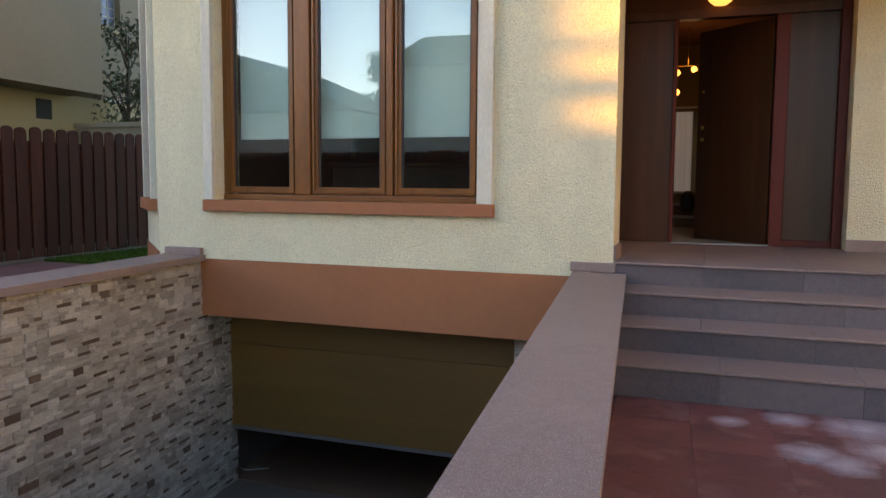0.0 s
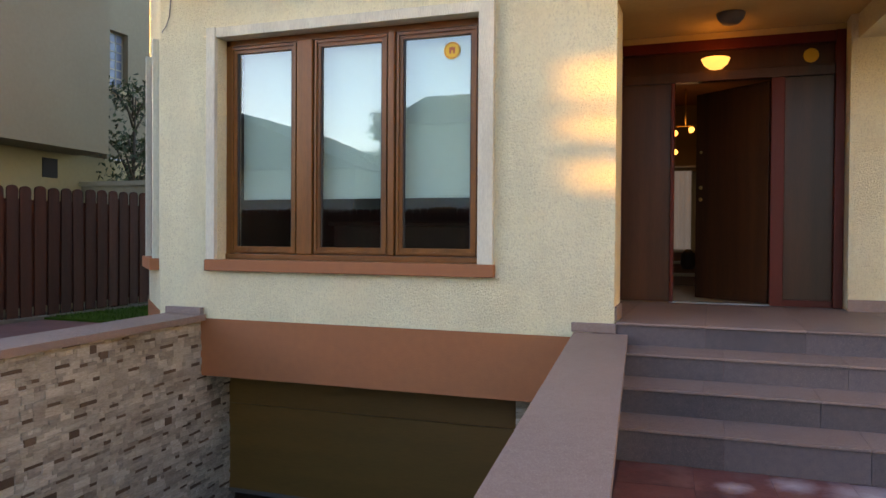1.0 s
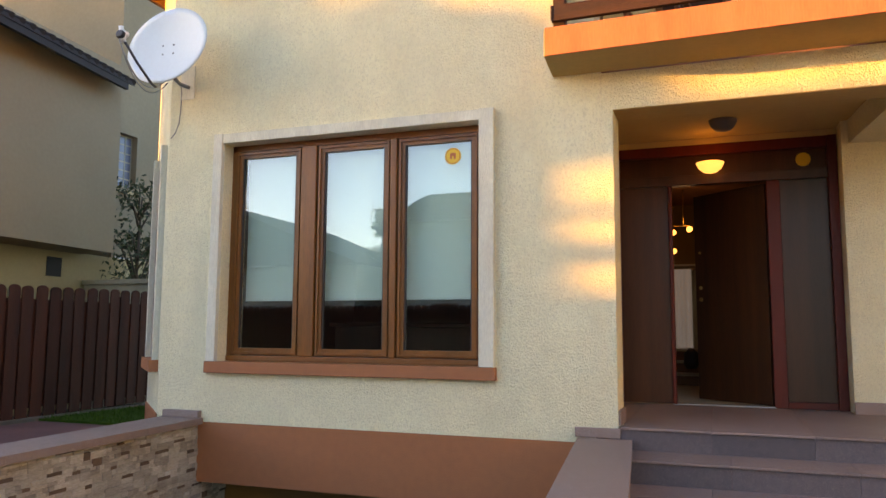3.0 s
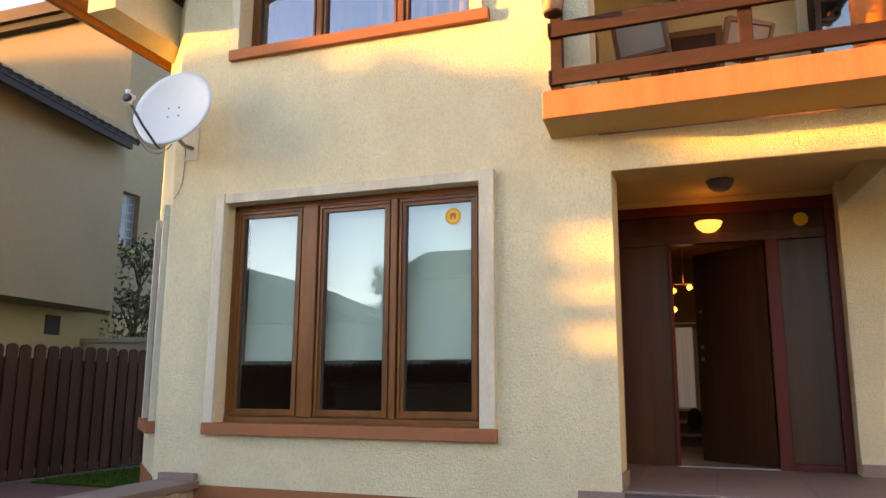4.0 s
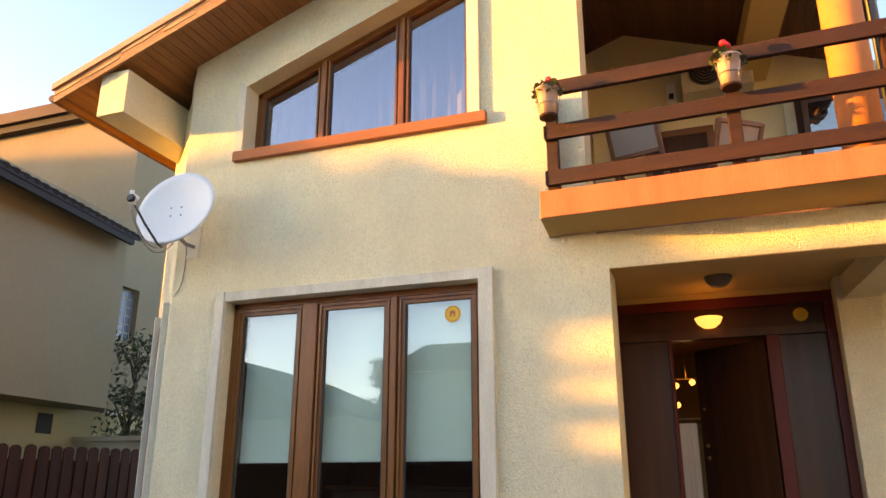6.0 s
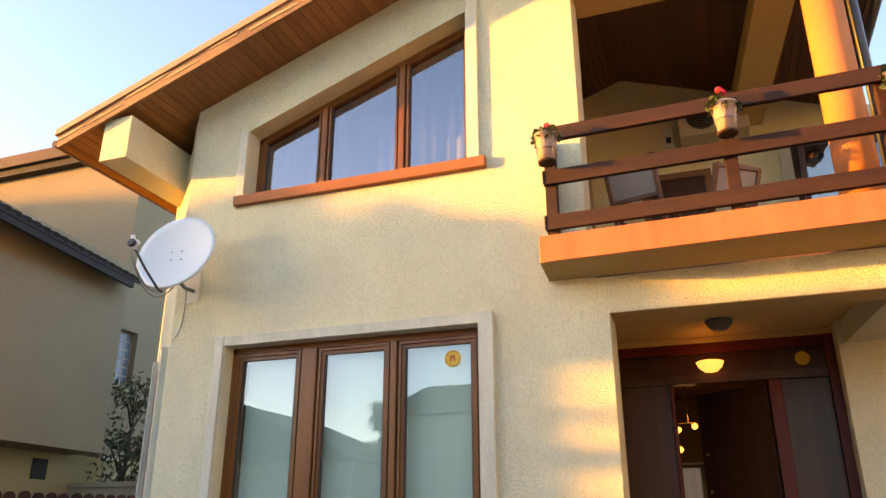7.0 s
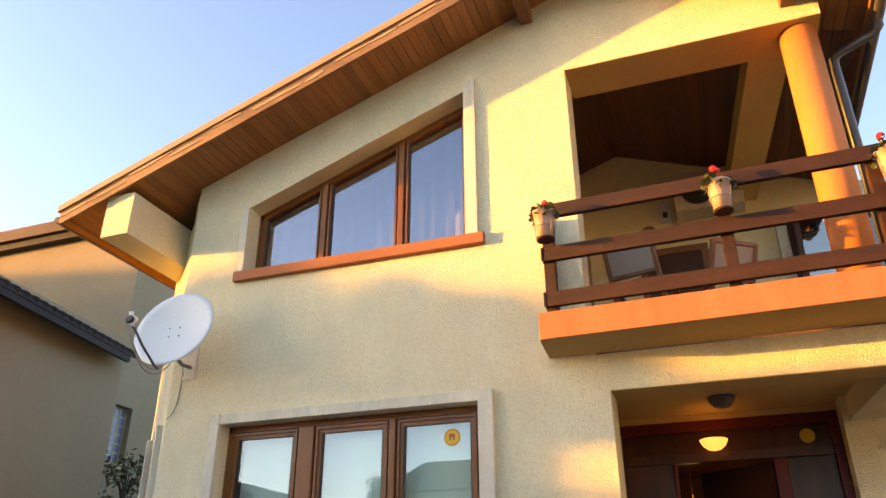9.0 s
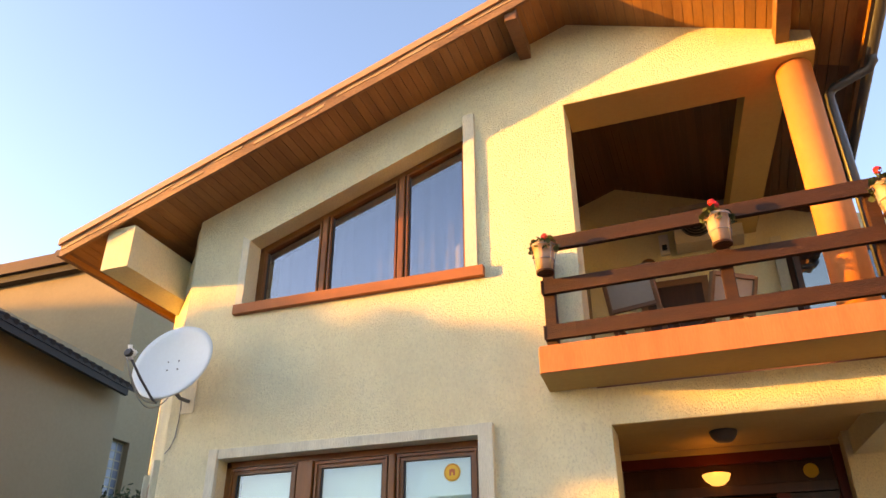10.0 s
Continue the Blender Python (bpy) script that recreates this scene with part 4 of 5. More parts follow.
# ---- flower pots on the balcony rail ----
def flower_pot(x, y, z, seed, blooms):
    rnd = random.Random(seed)
    p = thing("flower_pot", (x, y, z), "pale pink rail pot with a red geranium", "flower pot", "pots on the balcony rail")
    bm = bmesh.new()
    lathe(bm, [(0.056, 0), (0.06, 0.0), (0.075, 0.13), (0.086, 0.205), (0.095, 0.21), (0.095, 0.235), (0.083, 0.235), (0.078, 0.2)], (x, y, z), 26)
    part("pot", bm, "pot", p)
    bm = bmesh.new()
    lathe(bm, [(0.06, -0.01), (0.07, -0.008), (0.072, 0.008), (0.06, 0.008)], (x, y, z), 22)
    part("saucer", bm, "rail", p, "dark saucer")
    bm = bmesh.new()
    for k in range(6):
        a = k * math.tau / 6 + 0.3
        tube(bm, [(x + 0.066 * math.cos(a), y + 0.066 * math.sin(a), z), (x + 0.1 * math.cos(a), y + 0.1 * math.sin(a), z + 0.215)], 0.0028, 5)
    for zz, rr in ((0.10, 0.078), (0.215, 0.1)):
        pts = [(x + rr * math.cos(k * math.tau / 20), y + rr * math.sin(k * math.tau / 20), z + zz) for k in range(21)]
        tube(bm, pts, 0.0035, 5)
    tube(bm, [(x, y + 0.1, z + 0.215), (x, y + 0.13, z + 0.27), (x, y + 0.19, z + 0.28)], 0.005, 6)
    part("wire_holder", bm, "steel", p, "wire holder")
    bm = bmesh.new()
    for _ in range(90):
        a, r, h = rnd.uniform(0, math.tau), 0.12 * math.sqrt(rnd.random()), rnd.uniform(0.21, 0.31)
        c = Vector((x + r * math.cos(a), y + r * math.sin(a), z + h - r * 0.4))
        q = Euler((rnd.uniform(-0.9, 0.9), rnd.uniform(-0.9, 0.9), rnd.uniform(0, 6.3))).to_matrix()
        s = rnd.uniform(0.016, 0.028)
        bm.faces.new([bm.verts.new(c + q @ Vector(v) * s) for v in ((-1, 0, 0), (-0.5, -0.8, 0.15), (0.6, -0.8, 0.1), (1, 0, 0), (0.6, 0.8, 0.1), (-0.5, 0.8, 0.15))])
    part("leaves", bm, "leaf", p, "green geranium leaves")
    for bx, bz in blooms:
        bm = bmesh.new()
        for _ in range(26):
            d = Vector((rnd.gauss(0, 1), rnd.gauss(0, 1), rnd.gauss(0, 1))).normalized()
            c = Vector((x + bx, y - 0.03, z + bz)) + d * 0.026
            s = d.orthogonal().normalized()
            u = s.cross(d)
            bm.faces.new([bm.verts.new(c + (s * e + u * g) * 0.013) for e, g in ((-1, -0.6), (0.4, -1), (1, 0.5), (-0.3, 1))])
        part("bloom", bm, "petal", p, "red flower head")


flower_pot(-1.045, 5.22, 4.14, 3, ((0.02, 0.30),))
flower_pot(0.265, 5.19, 4.13, 5, ((-0.02, 0.34), (0.0, 0.32)))
flower_pot(1.38, 5.17, 4.15, 8, ((-0.03, 0.34), (0.05, 0.32)))

# ---- loggia ----
ac = thing("air_conditioner", (0.25, 9.0, 6.05), "white outdoor air conditioning unit on the loggia wall", "air conditioner")
part("casing", B((-0.09, 0.72, 8.78, 9.08, 6.02, 6.55), bevel=0.012), "casing", ac)
bm = bmesh.new()
lathe(bm, [(0.2, 0), (0.2, 0.006)], (0.2, 8.775, 6.28), 30, (0, -1, 0))
part("fan_opening", bm, "black", ac, "dark fan opening")
for k in range(5):
    bm = bmesh.new()
    rr = 0.04 + 0.038 * k
    tube(bm, [(0.2 + rr * math.cos(a), 8.762, 6.28 + rr * math.sin(a)) for a in [j * math.tau / 24 for j in range(25)]], 0.003, 5)
    part("grille_ring", bm, "steel", ac)
ctl = thing("control_box", (-0.23, 9.08, 6.05), "small white control box with dark display", "control box")
part("case", B((-0.29, -0.17, 9.05, 9.095, 6.04, 6.33), bevel=0.006), "white", ctl)
part("display", B((-0.26, -0.2, 9.045, 9.05, 6.1, 6.18)), "black", ctl, "dark display")
wl = thing("wall_lamp", (-0.45, 9.05, 5.95), "small dark round wall lamp in the loggia", "wall lamp")
bm = bmesh.new()
lathe(bm, [(0.1, 0), (0.1, 0.03), (0.07, 0.08), (0.02, 0.1)], (-0.46, 9.1, 5.93), 22, (0, -1, 0))
part("dome", bm, "beam", wl)
ld = thing("balcony_door", (-0.1, 9.05, 3.5), "dark timber balcony door in the loggia wall", "door")
part("frame", B((-0.62, -0.54, 9.06, 9.12, 3.5, 5.68), (0.14, 0.22, 9.06, 9.12, 3.5, 5.68), (-0.54, 0.14, 9.06, 9.12, 5.6, 5.68)), "beam", ld)
part("leaf", B((-0.54, 0.14, 9.08, 9.11, 3.5, 5.6)), "mahogany", ld)
lw = thing("window_4", (1.6, 9.0, 4.4), "timber loggia window reflecting blue sky", "window", kind="structure")
part("frame", B((1.14, 1.20, 9.03, 9.12, 3.6, 5.92), (2.2, 2.3, 9.03, 9.12, 3.6, 5.92), (1.20, 2.2, 9.03, 9.12, 5.70, 5.92), (1.20, 2.2, 9.03, 9.12, 3.6, 3.72)), "mahogany", lw)
part("mullion", B((1.76, 1.86, 9.03, 9.09, 3.72, 5.70), bevel=0.006), "mahogany", lw)
# black sheet on the solid wall stands for a room's darkness
part("backing", B((1.20, 2.2, 9.085, 9.097, 3.72, 5.70)), "black", lw, "black sheet standing in for an unlit room")
part("pane", B((1.86, 2.2, 9.05, 9.056, 3.72, 5.70)), "glass_dark", lw)
# the sash tilted open at the top
TILT = 0.105


def tilted(bm, x0, x1, z0, z1, w):
    ya, yb = 9.05 - TILT * (z0 - 3.72), 9.05 - TILT * (z1 - 3.72)
    bar(bm, ((x0 + x1) / 2, ya, z0), ((x0 + x1) / 2, yb, z1), x1 - x0, w, (0, 1, 0))


bm = bmesh.new()
for x0, x1, z0, z1 in ((1.19, 1.25, 3.74, 5.74), (1.70, 1.77, 3.74, 5.74), (1.25, 1.70, 3.74, 3.82), (1.25, 1.70, 5.67, 5.74)):
    tilted(bm, x0, x1, z0, z1, 0.045)
sash = part("sash", bm, "mahogany", lw, "dark sash tilted open")
bm = bmesh.new()
tilted(bm, 1.25, 1.70, 3.82, 5.67, 0.006)
part("pane", bm, "glass_dark", sash, "pane reflecting the evening sky")
part("surround", B((1.02, 1.138, 9.04, 9.12, 3.55, 6.05)), "trim", lw)


def folding_chair(x, y, turn, lean):
    c = thing("garden_chair", (0, 0, 0), "wooden garden chair with beige sling back", "chair", "chairs in the loggia")
    for sx_ in (-0.22, 0.22):
        bm = bmesh.new()
        bar(bm, (sx_, -0.2, 0), (sx_, 0.2 + lean, 1.08), 0.03, 0.045, (0, 1, 0), bevel=0.004)
        part("back_leg", bm, "beam", c)
        bm = bmesh.new()
        bar(bm, (sx_ * 0.9, 0.25, 0), (sx_ * 0.9, -0.25, 0.46), 0.03, 0.04, (0, 1, 0), bevel=0.004)
        part("front_leg", bm, "beam", c)
        bm = bmesh.new()
        bar(bm, (sx_ * 1.1, -0.28, 0.66), (sx_ * 1.1, 0.16, 0.68), 0.045, 0.025, bevel=0.004)
        part("armrest", bm, "beam", c)
    bm = bmesh.new()
    bar(bm, (-0.22, 0.2 + lean, 1.07), (0.22, 0.2 + lean, 1.07), 0.03, 0.045, bevel=0.004)
    part("top_rail", bm, "beam", c)
    bm = bmesh.new()
    bar(bm, (-0.22, 0.08 + lean * 0.7, 0.765), (0.22, 0.08 + lean * 0.7, 0.765), 0.03, 0.04, bevel=0.004)
    part("lower_rail", bm, "beam", c)
    bm = bmesh.new()
    bar(bm, (0, 0.09 + lean * 0.7, 0.78), (0, 0.19 + lean, 1.05), 0.40, 0.008, (0, -1, 0.3))
    part("sling_back", bm, "cloth", c, "beige fabric back")
    part("seat", B((-0.21, 0.21, -0.26, 0.1, 0.44, 0.46)), "cloth", c, "beige fabric seat")
    c.matrix_world = pose(x, y, LOGGIA, 0, 0, turn)


folding_chair(-0.47, 6.55, 165, 0.06)
folding_chair(0.24, 6.95, 215, 0.06)
tb = thing("garden_table", (-0.2, 7.3, LOGGIA), "dark wooden folding garden table", "table")
part("tabletop", B((-0.75, 0.35, 6.95, 7.75, LOGGIA + 0.68, LOGGIA + 0.72), bevel=0.006), "rail", tb)
for x, y in ((-0.68, 7.02), (0.28, 7.02), (-0.68, 7.68), (0.28, 7.68)):
    part("leg", B((x - 0.03, x + 0.03, y - 0.03, y + 0.03, LOGGIA, LOGGIA + 0.68)), "rail", tb)

# ---- fence ----
fence = thing("wooden_fence", (-9, 7, 0.13), "dark brown wooden fence of round-topped boards", "fence")
FY0, FP = 3.2, 0.228
bm = bmesh.new()
w2, hh = 0.092, 1.82
prof = [(-w2, 0), (w2, 0), (w2, hh - 0.06)] + [(w2 * math.cos(a), hh - 0.06 + 0.06 * math.sin(a)) for a in [k * math.pi / 8 for k in range(1, 8)]] + [(-w2, hh - 0.06)]
prism(bm, prof, -0.011, 0.011, "x")
board_mesh = mesh_of("board", bm, "fence")
rnd = random.Random(11)
for i in range(42):
    b = new("board", board_mesh)
    b.parent = fence
    b.location = (rnd.uniform(-0.004, 0.004), FY0 + FP * i - 7, 0.03 + rnd.uniform(-0.012, 0.012) + 0.006 * (i - 20) * 0.5)
    b.rotation_euler = (rnd.uniform(-0.008, 0.008), 0, rnd.uniform(-0.04, 0.04))
for z in (0.55, 1.65):
    part("rail", B((-9.06, -9.02, 3.0, 12.9, z, z + 0.08)), "fence", fence)
for y in (3.1, 5.3, 7.5, 9.7, 11.9):
    part("post", B((-9.15, -9.06, y, y + 0.09, 0.0, 1.9)), "fence", fence)
part("backing_board", B((-9.045, -9.03, 3.0, 12.9, 0.3, 1.8)), "fence", fence, "dark boards behind the gaps")
solid("kerb_fence", B((-9.1, -8.9, 3.0, 12.9, -0.02, 0.17), bevel=0.01), "concrete", "low concrete kerb under the fence", "kerb")

# ---- neighbouring house ----
nh = thing("neighbour_house", (-12, 9, 0), "beige rendered neighbouring house with overhanging upper floor", "house")


def along(x, y):
    return x + SK * (y - 10.55)


def skew_block(x0, x1, y0, y1, z0, z1):
    bm = bmesh.new()
    prism(bm, [(along(x0, y0), y0), (along(x1, y0), y0), (along(x1, y1), y1), (along(x0, y1), y1)], z0, z1, "z")
    return bm


part("upper_wall", skew_block(-14.5, -10.0, 6.1, 10.55, 2.72, 6.1), "neigh", nh)
part("lower_wall", skew_block(-14.5, -10.75, 6.4, 13.0, 0, 2.74), "neigh_y", nh, "yellow rendered ground floor")


def eave(y):
    return -9.6 + 0.16 * (10.44 - y)


bm = bmesh.new()
prism(bm, [(-9.6, 5.655), (-9.6, 5.72), (-14.6, 7.75), (-14.6, 7.68)], 5.7, 10.44)
for v in bm.verts:
    v.co.x += 0.16 * (10.44 - v.co.y)
rf = part("roof", bm, "dark_roof", nh, "dark tiled lean-to roof")
bm = bmesh.new()
bar(bm, (eave(5.7) - 0.05, 5.7, 5.6), (eave(10.27) - 0.05, 10.27, 5.6), 0.07, 0.11)
part("eave_board", bm, "dark_roof", rf)
for k in range(24):
    y = 5.7 + 0.204 * k
    bm = bmesh.new()
    tube(bm, [(eave(y) + 0.015, y, 5.715), (eave(y) - 1.0, y, 6.12)], 0.05, 6)
    part("tile_roll", bm, "dark_roof", rf)
part("window", skew_block(-10.77, -10.738, 9.78, 10.12, 2.28, 2.61), "dark_roof", nh, "small dark ground-floor window")
part("tall_wall", B((-30, -10.95, 11.5, 11.58, 2.7, 9.1)), "neigh_tan", nh)
part("tall_wall_core", B((-30, -12.6, 12.2, 20, 0, 9.0)), "neigh_tan", nh)
tr = part("tall_roof", B((-30.5, -10.5, 11.2, 20.5, 9.22, 9.5)), "roof", nh, "brown eave and roof edge")
# dark colour paints the shadow under the roof edge
part("eave_board", B((-30.4, -10.6, 11.3, 20.4, 9.05, 9.22)), "dark_roof", tr, "eave board with the soffit shadow put in its colour")
part("side_wall", B((-11.25, -11.05, 11.58, 11.62, 0, 8.9), (-11.25, -11.05, 12.16, 15.0, 0, 8.9),
                    (-11.25, -11.05, 11.62, 12.16, 0, 4.2), (-11.25, -11.05, 11.62, 12.16, 5.27, 8.9)), "neigh_tan", nh)
gb = part("glass_block_window", B((-11.24, -11.19, 11.62, 12.16, 4.2, 5.27)), "block", nh, "pale blue glass-block window set deep in the wall")
bmw = bmesh.new()
for i in range(4):
    y = 11.635 + 0.17 * i
    box(bmw, -11.192, -11.182, y - 0.012, y + 0.012, 4.2, 5.27)
for i in range(7):
    z = 4.215 + 0.1733 * i
    box(bmw, -11.192, -11.183, 11.62, 12.16, z - 0.013, z + 0.013)
part("joint_grid", bmw, "ledge", gb, "pale joints between the blocks")
part("window_sill", B((-11.05, -10.99, 11.58, 12.16, 4.06, 4.13)), "neigh_y", nh)
lowwin = part("low_window", B((-11.06, -11.035, 11.7, 12.05, 2.5, 2.8)), "block", nh, "small barred window")
bmw = bmesh.new()
for i in range(4):
    y = 11.7 + 0.1167 * i
    box(bmw, -11.036, -11.02, y - 0.008, y + 0.008, 2.5, 2.8)
part("bar_grid", bmw, "white", lowwin)
solid("wall_garden", B((-12.6, -9.2, 10.7, 10.95, 0.0, 2.18), (-12.6, -9.15, 10.64, 11.0, 2.18, 2.26)), "ledge", "pale garden wall with a coping behind the fence", "wall")


# ---- unseen neighbour added on the east: closes the plot, bounces warm light ----
bounce_house = thing("neighbour_house", (13, 3, 0), "unseen plain grey-green house added to bounce warm light", "house")
part("wall", B((9.5, 17, -6, 11, -0.03, 6.6)), "neigh_g", bounce_house)
bm = bmesh.new()
prism(bm, [(9.0, 6.5), (17.5, 6.5), (13.25, 8.6)], -6.5, 11.5)
part("roof", bm, "roof", bounce_house)


# ---- trees ----
def tree(x, y, base, height, spread, leaves, size, label, seed, low=0.35, tall=1.0):
    rnd = random.Random(seed)
    t = thing("tree", (x, y, base), label, "tree")
    bm = bmesh.new()
    top = Vector((x + 0.1 * spread, y, base + height * 0.95))
    tube(bm, [(x, y, base - 0.05), (x + 0.03, y, base + height * 0.3), (x - 0.04, y + 0.05, base + height * 0.6), top], 0.035 * height ** 0.5 * 1.2, 8, 0.012)
    tips = [top]
    for k in range(16):
        h = base + height * rnd.uniform(low, 0.9)
        a = rnd.uniform(0, math.tau)
        r = spread * rnd.uniform(0.45, 1.0)
        e = Vector((x + r * math.cos(a), y + r * math.sin(a), min(base + height, h + height * rnd.uniform(0.05, 0.25))))
        s = Vector((x, y, h))
        m = s.lerp(e, 0.5) + Vector((0, 0, 0.04 * height))
        tube(bm, [s, m, e], 0.012 * height ** 0.5, 6, 0.005)
        tips += [e, m, s.lerp(e, 0.75)]
    part("trunk", bm, "bark", t)
    bm = bmesh.new()
    for _ in range(leaves):
        c = rnd.choice(tips) + Vector((rnd.gauss(0, 1), rnd.gauss(0, 1), rnd.gauss(0, 1) * tall)) * spread * 0.2
        q = Euler((rnd.uniform(-1.2, 1.2), rnd.uniform(-1.2, 1.2), rnd.uniform(0, 6.3))).to_matrix()
        s = size * rnd.uniform(0.6, 1.2)
        bm.faces.new([bm.verts.new(c + q @ Vector(v) * s) for v in ((-1, 0, 0), (-0.2, -0.45, 0.1), (1, 0, 0), (-0.2, 0.45, 0.1))])
    part("crown", bm, "leaf", t, "green leaves in clumps")
    return t


tree(-10.15, 11.3, 0, 4.05, 0.62, 1500, 0.06, "slender fruit tree with sparse green leaves", 4, 0.4)

# ---- houses across the street, seen in the panes, and unseen ones added for shade ----
def house(name, label, x0, x1, y0, y1, eave, ridge, rx, wall_mat, flat=0.0):
    h = thing(name, ((x0 + x1) / 2, (y0 + y1) / 2, 0), label, "house")
    part("wall", B((x0, x1, y0, y1, 0, eave)), wall_mat, h)
    bm = bmesh.new()
    prism(bm, [(x0 - 0.4, eave - 0.1), (x1 + 0.4, eave - 0.1), (rx + flat, ridge), (rx - flat, ridge)], y0 - 0.4, y1 + 0.4)
    part("roof", bm, "roof", h)
    for i in range(3):
        x = x0 + (x1 - x0) * (0.2 + 0.3 * i)
        w = part("window", B((x - 0.5, x + 0.5, y1 - 0.02, y1 + 0.04, 1.2, 2.4)), "frame", h)
        part("pane", B((x - 0.42, x + 0.42, y1 + 0.03, y1 + 0.05, 1.28, 2.32)), "black", w)
    return h


house("street_house", "grey-green gabled house across the street", -24.5, -12.9, -22, -14, 4.0, 6.5, -19.0, "neigh_g")
house("street_house", "grey-green hip-roofed house across the street", -11.4, -1.0, -24, -14, 5.5, 6.35, -6.2, "neigh_g", 3.7)
house("street_house", "pale house far behind the gap", -16.0, -13.5, -34, -28, 6.6, 7.4, -14.7, "neigh")
tree(-13.6, -18, 0, 6.2, 1.0, 1800, 0.16, "leafy garden tree across the street", 21)
sf = thing("wooden_fence", (-10, -8, 0), "dark wooden garden fence across the street", "fence")
for i in range(64):
    b = new("board", board_mesh)
    b.parent = sf
    b.location, b.rotation_euler = (-7 + 0.22 * i, 0, 0.3), (0, 0, math.pi / 2)
for z in (0.6, 1.7):
    part("rail", B((-17.2, -2.8, -8.06, -8.02, z, z + 0.09)), "fence", sf)
part("base", B((-17.2, -2.8, -8.2, -8.0, -0.03, 0.32)), "concrete", sf, "concrete base")
# sheet added so the fence's gaps mirror dark in the panes
part("backing_board", B((-17.2, -2.8, -8.05, -8.03, 0.3, 2.0)), "fence", sf)
# evening shade: an unseen terraced house, added with a slatted roof screen
tr = thing("shade_house", (-26, -3, 0), "unseen flat-roofed house with slatted screen, added to shade the front", "house")
part("wall", B((-38, -15.2, -6, 0, 0, 3.32)), "neigh_y", tr)
part("screen_wall", B((-38, -18.4, -0.2, 0, 3.32, 5.1)), "neigh_y", tr)
# gaps set to let three streaks of sun onto the front wall
for z0, z1 in ((3.53, 3.70), (3.88, 3.97), (4.29, 4.73)):
    part("slat", B((-18.4, -15.2, -0.05, 0, z0, z1)), "beam", tr)
for x in (-16.2, -15.27):
    part("post", B((x, x + 0.07, -0.12, -0.05, 3.32, 4.73)), "beam", tr)
# an unseen planted trough, whose uneven top shapes the shade's edge
hedge = thing("shade_hedge", (-21, -0.1, 3.32), "unseen uneven hedge added to shape the shade on the front", "hedge")
part("trough", B((-38, -20.5, -0.5, -0.2, 3.32, 3.8)), "neigh", hedge)
rnd = random.Random(77)


def hedge_top(x):
    """Height of the foliage that draws the shade's edge: full to the west, thinning out to the east."""
    ease = max(0.0, min(1.0, (x + 19.4) / 1.9))
    low = (1 - ease) / (1 + math.exp(-(x + 20.1) / 0.09))
    full = 6.06 - 0.38 * low + 0.14 * math.exp(-((x + 19.4) / 0.22) ** 2) - 0.24 * math.exp(-((x + 18.65) / 0.28) ** 2) - 0.12 * math.exp(-((x + 19.8) / 0.16) ** 2) + 0.04 * math.sin(5 * x)
    return full - 1.26 * ease ** 2


bm = bmesh.new()
for _ in range(20000):
    x = rnd.uniform(-25, -17.2)
    top = hedge_top(x) + rnd.gauss(0, 0.14)
    z = rnd.uniform(4.35, top)
    c = Vector((x, rnd.uniform(-0.06, 0.03), z))
    q = Euler((rnd.uniform(-1.2, 1.2), rnd.uniform(-1.2, 1.2), rnd.uniform(0, 6.3))).to_matrix()
    sz_ = rnd.uniform(0.05, 0.1)
    bm.faces.new([bm.verts.new(c + q @ Vector(v) * sz_) for v in ((-1, 0, 0), (-0.2, -0.55, 0.1), (1, 0, 0), (-0.2, 0.55, 0.1))])
# sparse leaves in the gaps fade the ends of the sun streaks
for _ in range(260):
    z = rnd.uniform(3.3, 4.35)
    x = -18.45 + (0.22 + 0.5 * (4.35 - z)) * rnd.random() ** 2.4
    c = Vector((x, rnd.uniform(-0.06, 0.03), z))
    q = Euler((rnd.uniform(-1.2, 1.2), rnd.uniform(-1.2, 1.2), rnd.uniform(0, 6.3))).to_matrix()
    sz_ = rnd.uniform(0.03, 0.06)
    bm.faces.new([bm.verts.new(c + q @ Vector(v) * sz_) for v in ((-1, 0, 0), (-0.2, -0.55, 0.1), (1, 0, 0), (-0.2, 0.55, 0.1))])
part("foliage", bm, "leaf", hedge, "dense green foliage")
# unseen block, its height set by the shadow line on the neighbour's wall
house("street_house", "unseen tall house added to shade the neighbour's upper wall", -76, -48, -4, 4, 11.47, 11.84, -62, "neigh", 13)

# ---- stone cladding of the ramp wall ----
rnd = random.Random(5)
LENGTHS, DEPTHS = (0.045, 0.07, 0.10, 0.13, 0.165), (0.010, 0.015, 0.021)
stones = {}


def stone_verts(l, h, d):
    """A strip of stone with a chamfered face: along y, up z, out x."""
    c = 0.0025
    return [(0, 0, 0), (0, l, 0), (0, l, h), (0, 0, h), (d - c, 0, 0), (d - c, l, 0), (d - c, l, h), (d - c, 0, h), (d, c, c), (d, l - c, c), (d, l - c, h - c), (d, c, h - c)]


STONE_FACES = [(0, 1, 5, 4), (1, 2, 6, 5), (2, 3, 7, 6), (3, 0, 4, 7), (4, 5, 9, 8), (5, 6, 10, 9), (6, 7, 11, 10), (7, 4, 8, 11), (8, 9, 10, 11)]


def stone_mesh(l, h, d, material):
    key = (l, h, d, material)
    if key not in stones:
        me = bpy.data.meshes.new("stone")
        me.from_pydata(stone_verts(l, h, d), [], STONE_FACES)
        me.materials.append(M[material])
        stones[key] = me
    return stones[key]


turn = math.atan(-SK)
joined = {"stone": ([], []), "stone_dark": ([], [])}
count = 0


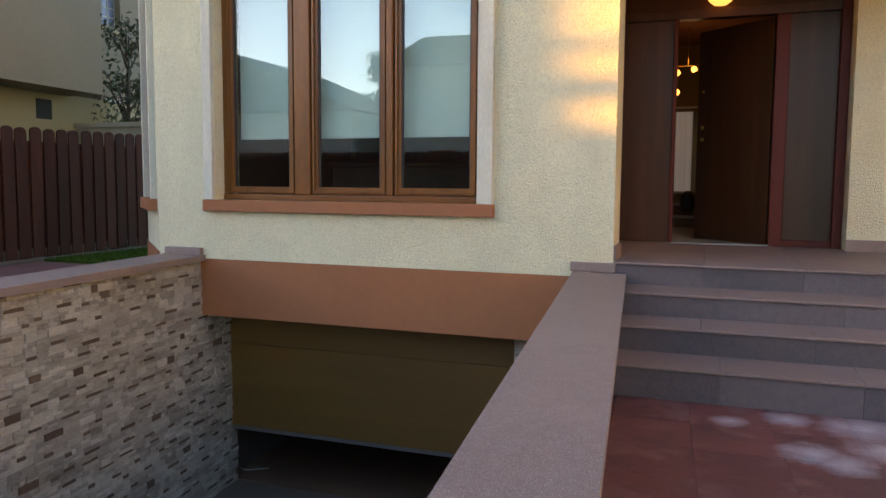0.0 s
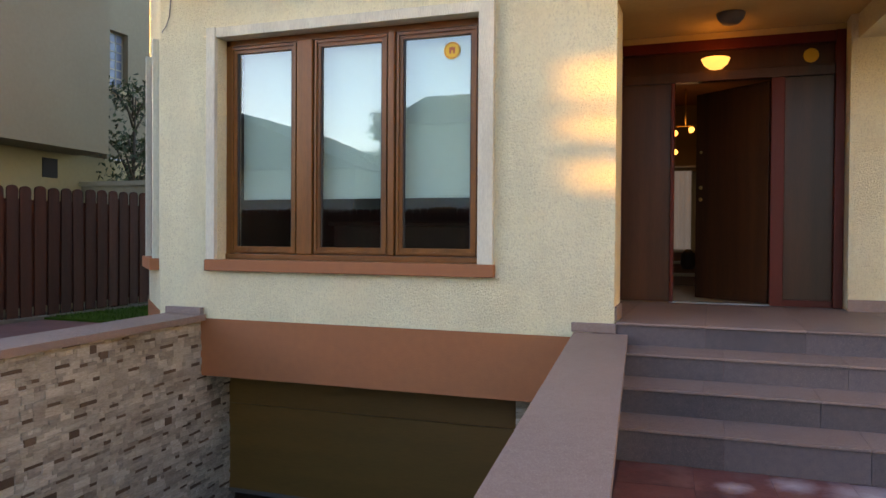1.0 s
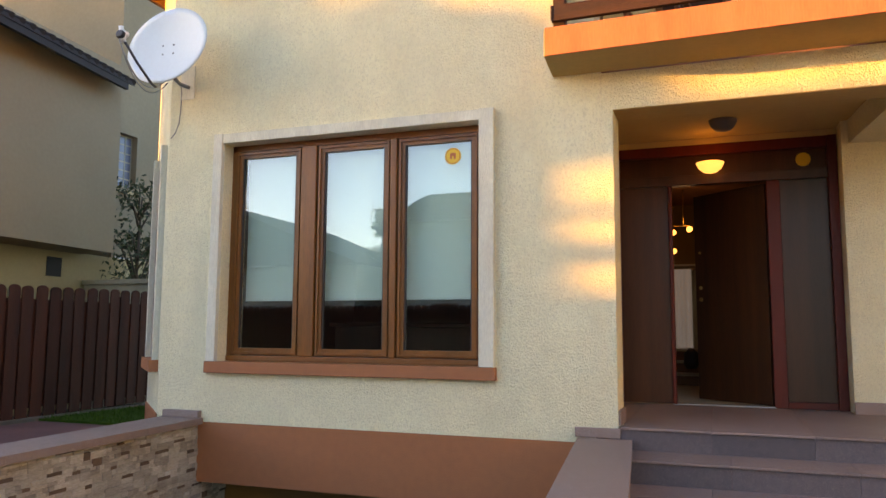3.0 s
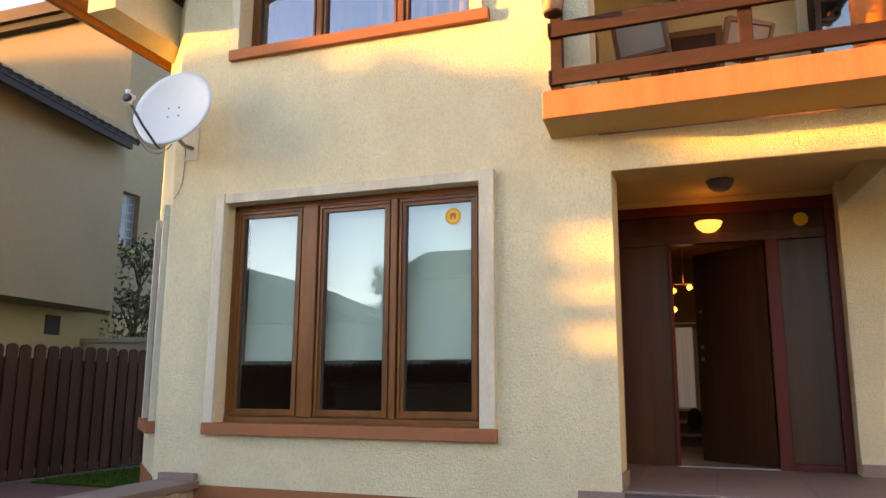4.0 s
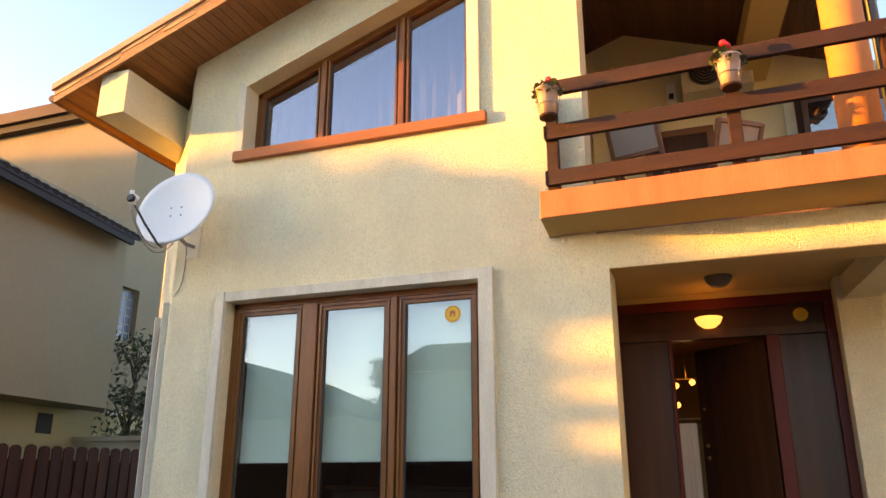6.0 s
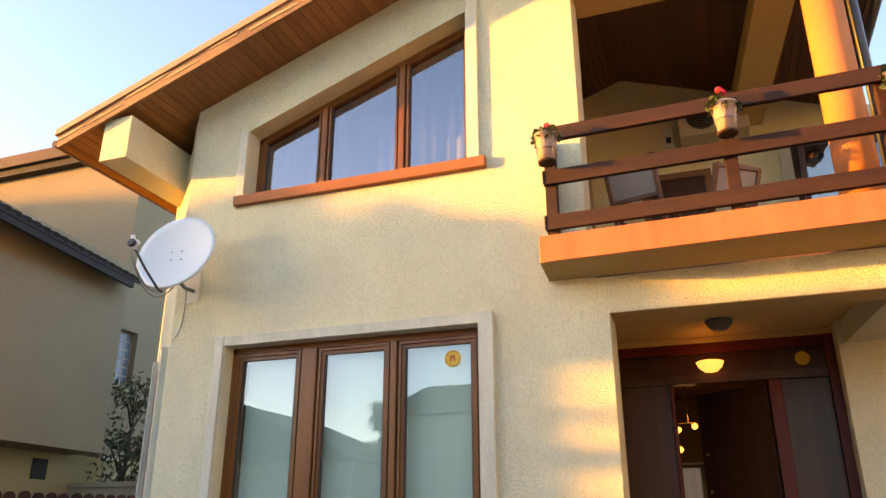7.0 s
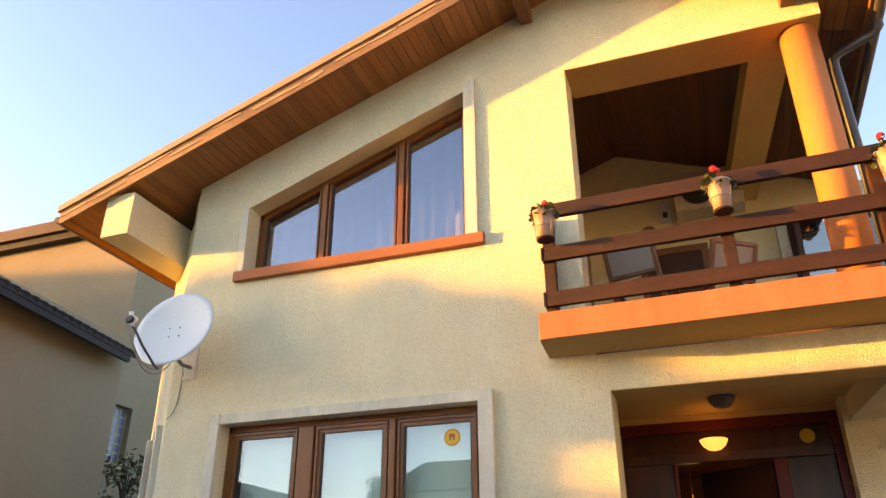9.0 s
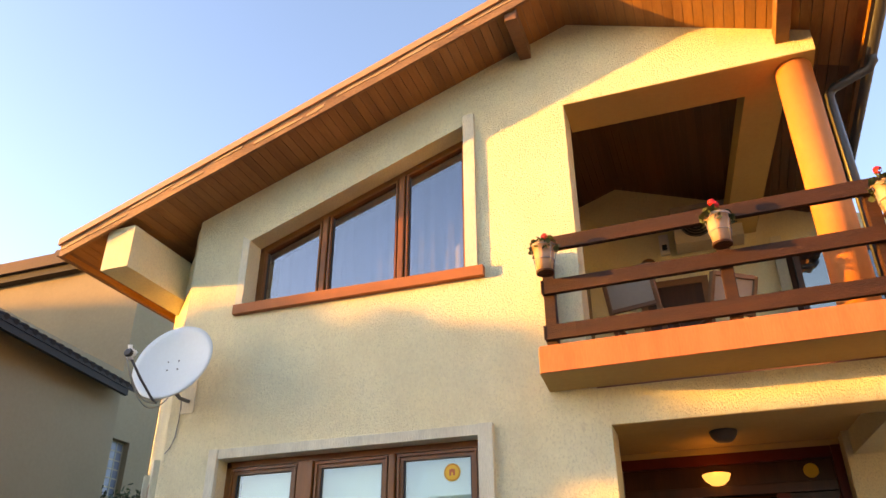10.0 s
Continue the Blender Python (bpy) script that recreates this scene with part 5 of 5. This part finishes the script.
def lay(y, z, l, h, d, material, single):
    p = Vector((-4.43 + SK * (y - D), y, z))
    if single:
        ob = new("stone", stone_mesh(l, h, d, material))
        ob.parent = stone_wall
        ob.location, ob.rotation_euler = p, (0, 0, turn)
    else:
        vs, fs = joined[material]
        k = len(vs)
        rot = Matrix.Rotation(turn, 3, "Z")
        vs.extend(p + rot @ Vector(v) for v in stone_verts(l - 0.0015, h - 0.0015, d))
        fs.extend(tuple(i + k for i in f) for f in STONE_FACES)


z = -1.85
below = []
while z < 0.54:
    # a course of mixed heights, split where thin strips lie on one another; dark strips stand apart
    H = min(rnd.choice((0.050, 0.057, 0.063)), 0.548 - z)
    y = 1.2 + rnd.uniform(0, 0.2)
    darks = []
    while y < 6.38:
        l = round(min(rnd.choice(LENGTHS[1:]), 6.40 - y), 3)
        near = 3.9 < y < 5.75 and -0.75 < z < 0.5
        apart = (not darks or y - darks[-1][1] > 0.17) and all(y + l < c - 0.02 or y > d + 0.02 for c, d in below)
        split = rnd.random() < 0.62
        dark = apart and rnd.random() < (0.75 if split else 0.16)
        if dark:
            darks.append((y, y + l))
        if split:
            hs = (round(H * 0.42, 4), round(H * 0.58, 4))
            if rnd.random() < 0.5:
                hs = hs[::-1]
            zz = z
            for h in hs:
                mt = "stone_dark" if dark and h < H * 0.5 else "stone"
                yy = y
                while yy < y + l - 0.01:
                    ll = l if mt == "stone_dark" or rnd.random() < 0.6 else rnd.choice(LENGTHS[:3])
                    ll = round(min(ll, y + l - yy), 3)
                    single = near and count < 300
                    count += single
                    lay(yy, zz, ll, h, rnd.choice(DEPTHS), mt, single)
                    yy += ll
                zz += h
        else:
            single = near and count < 300
            count += single
            lay(y, z, l, H, rnd.choice(DEPTHS), "stone_dark" if dark else "stone", single)
        y += l
    below = darks
    z += H
for mname, (vs, fs) in joined.items():
    me = bpy.data.meshes.new("stone_strips")
    me.from_pydata([tuple(v) for v in vs], [], fs)
    me.materials.append(M[mname])
    ob = tagged(new("stone_strips", me), kind="stuff")
    ob.parent = stone_wall
# strips on the garage jamb
jamb = bpy.data.objects["wall_garage_jamb"]
for i in range(9):
    zz = 0.02 - 0.05 * (i + 1)
    xx = -1.53
    while xx < -1.2:
        l = rnd.choice(LENGTHS[1:4])
        ob = new("stone", stone_mesh(l, 0.046, rnd.choice(DEPTHS), "stone" if rnd.random() < 0.85 else "stone_dark"))
        ob.parent = jamb
        ob.location, ob.rotation_euler = (xx + l, D + 0.2, zz), (0, 0, math.pi / 2)
        ob.rotation_euler = (0, 0, -math.pi / 2)
        ob.location = (xx, D + 0.2, zz)
        xx += l

cb = thing("loose_cable", (-4.45, 6.64, -1.72), "thin pale cable lying on the garage floor", "cable")
bm = bmesh.new()
tube(bm, [(-4.61, 6.62, -1.712), (-4.5, 6.58, -1.705), (-4.4, 6.63, -1.70), (-4.32, 6.72, -1.712)], 0.008, 7)
part("strand", bm, "cable", cb)

# ---- entrance tiles ----
tile_floor = bpy.data.objects["floor_entrance"]
bm = B((-0.1993, 0.1993, -0.1993, 0.1993, -0.012, 0.0), bevel=0.0015)
tile_mesh = mesh_of("tile", bm, "tile")
for i in range(-2, 8):
    for j in range(-9, 2):
        y = 4.41 + 0.4 * j
        x = 0.05 + 0.4 * i - 0.06 * (y - 4.64)
        if x < -0.2 and i < -1 or y > 4.45 or y < 0.7:
            continue
        t = new("tile", tile_mesh)
        t.parent = tile_floor
        t.location, t.rotation_euler = (x, y, TILE + rnd.uniform(-0.001, 0.001)), (0, 0, 0.06)
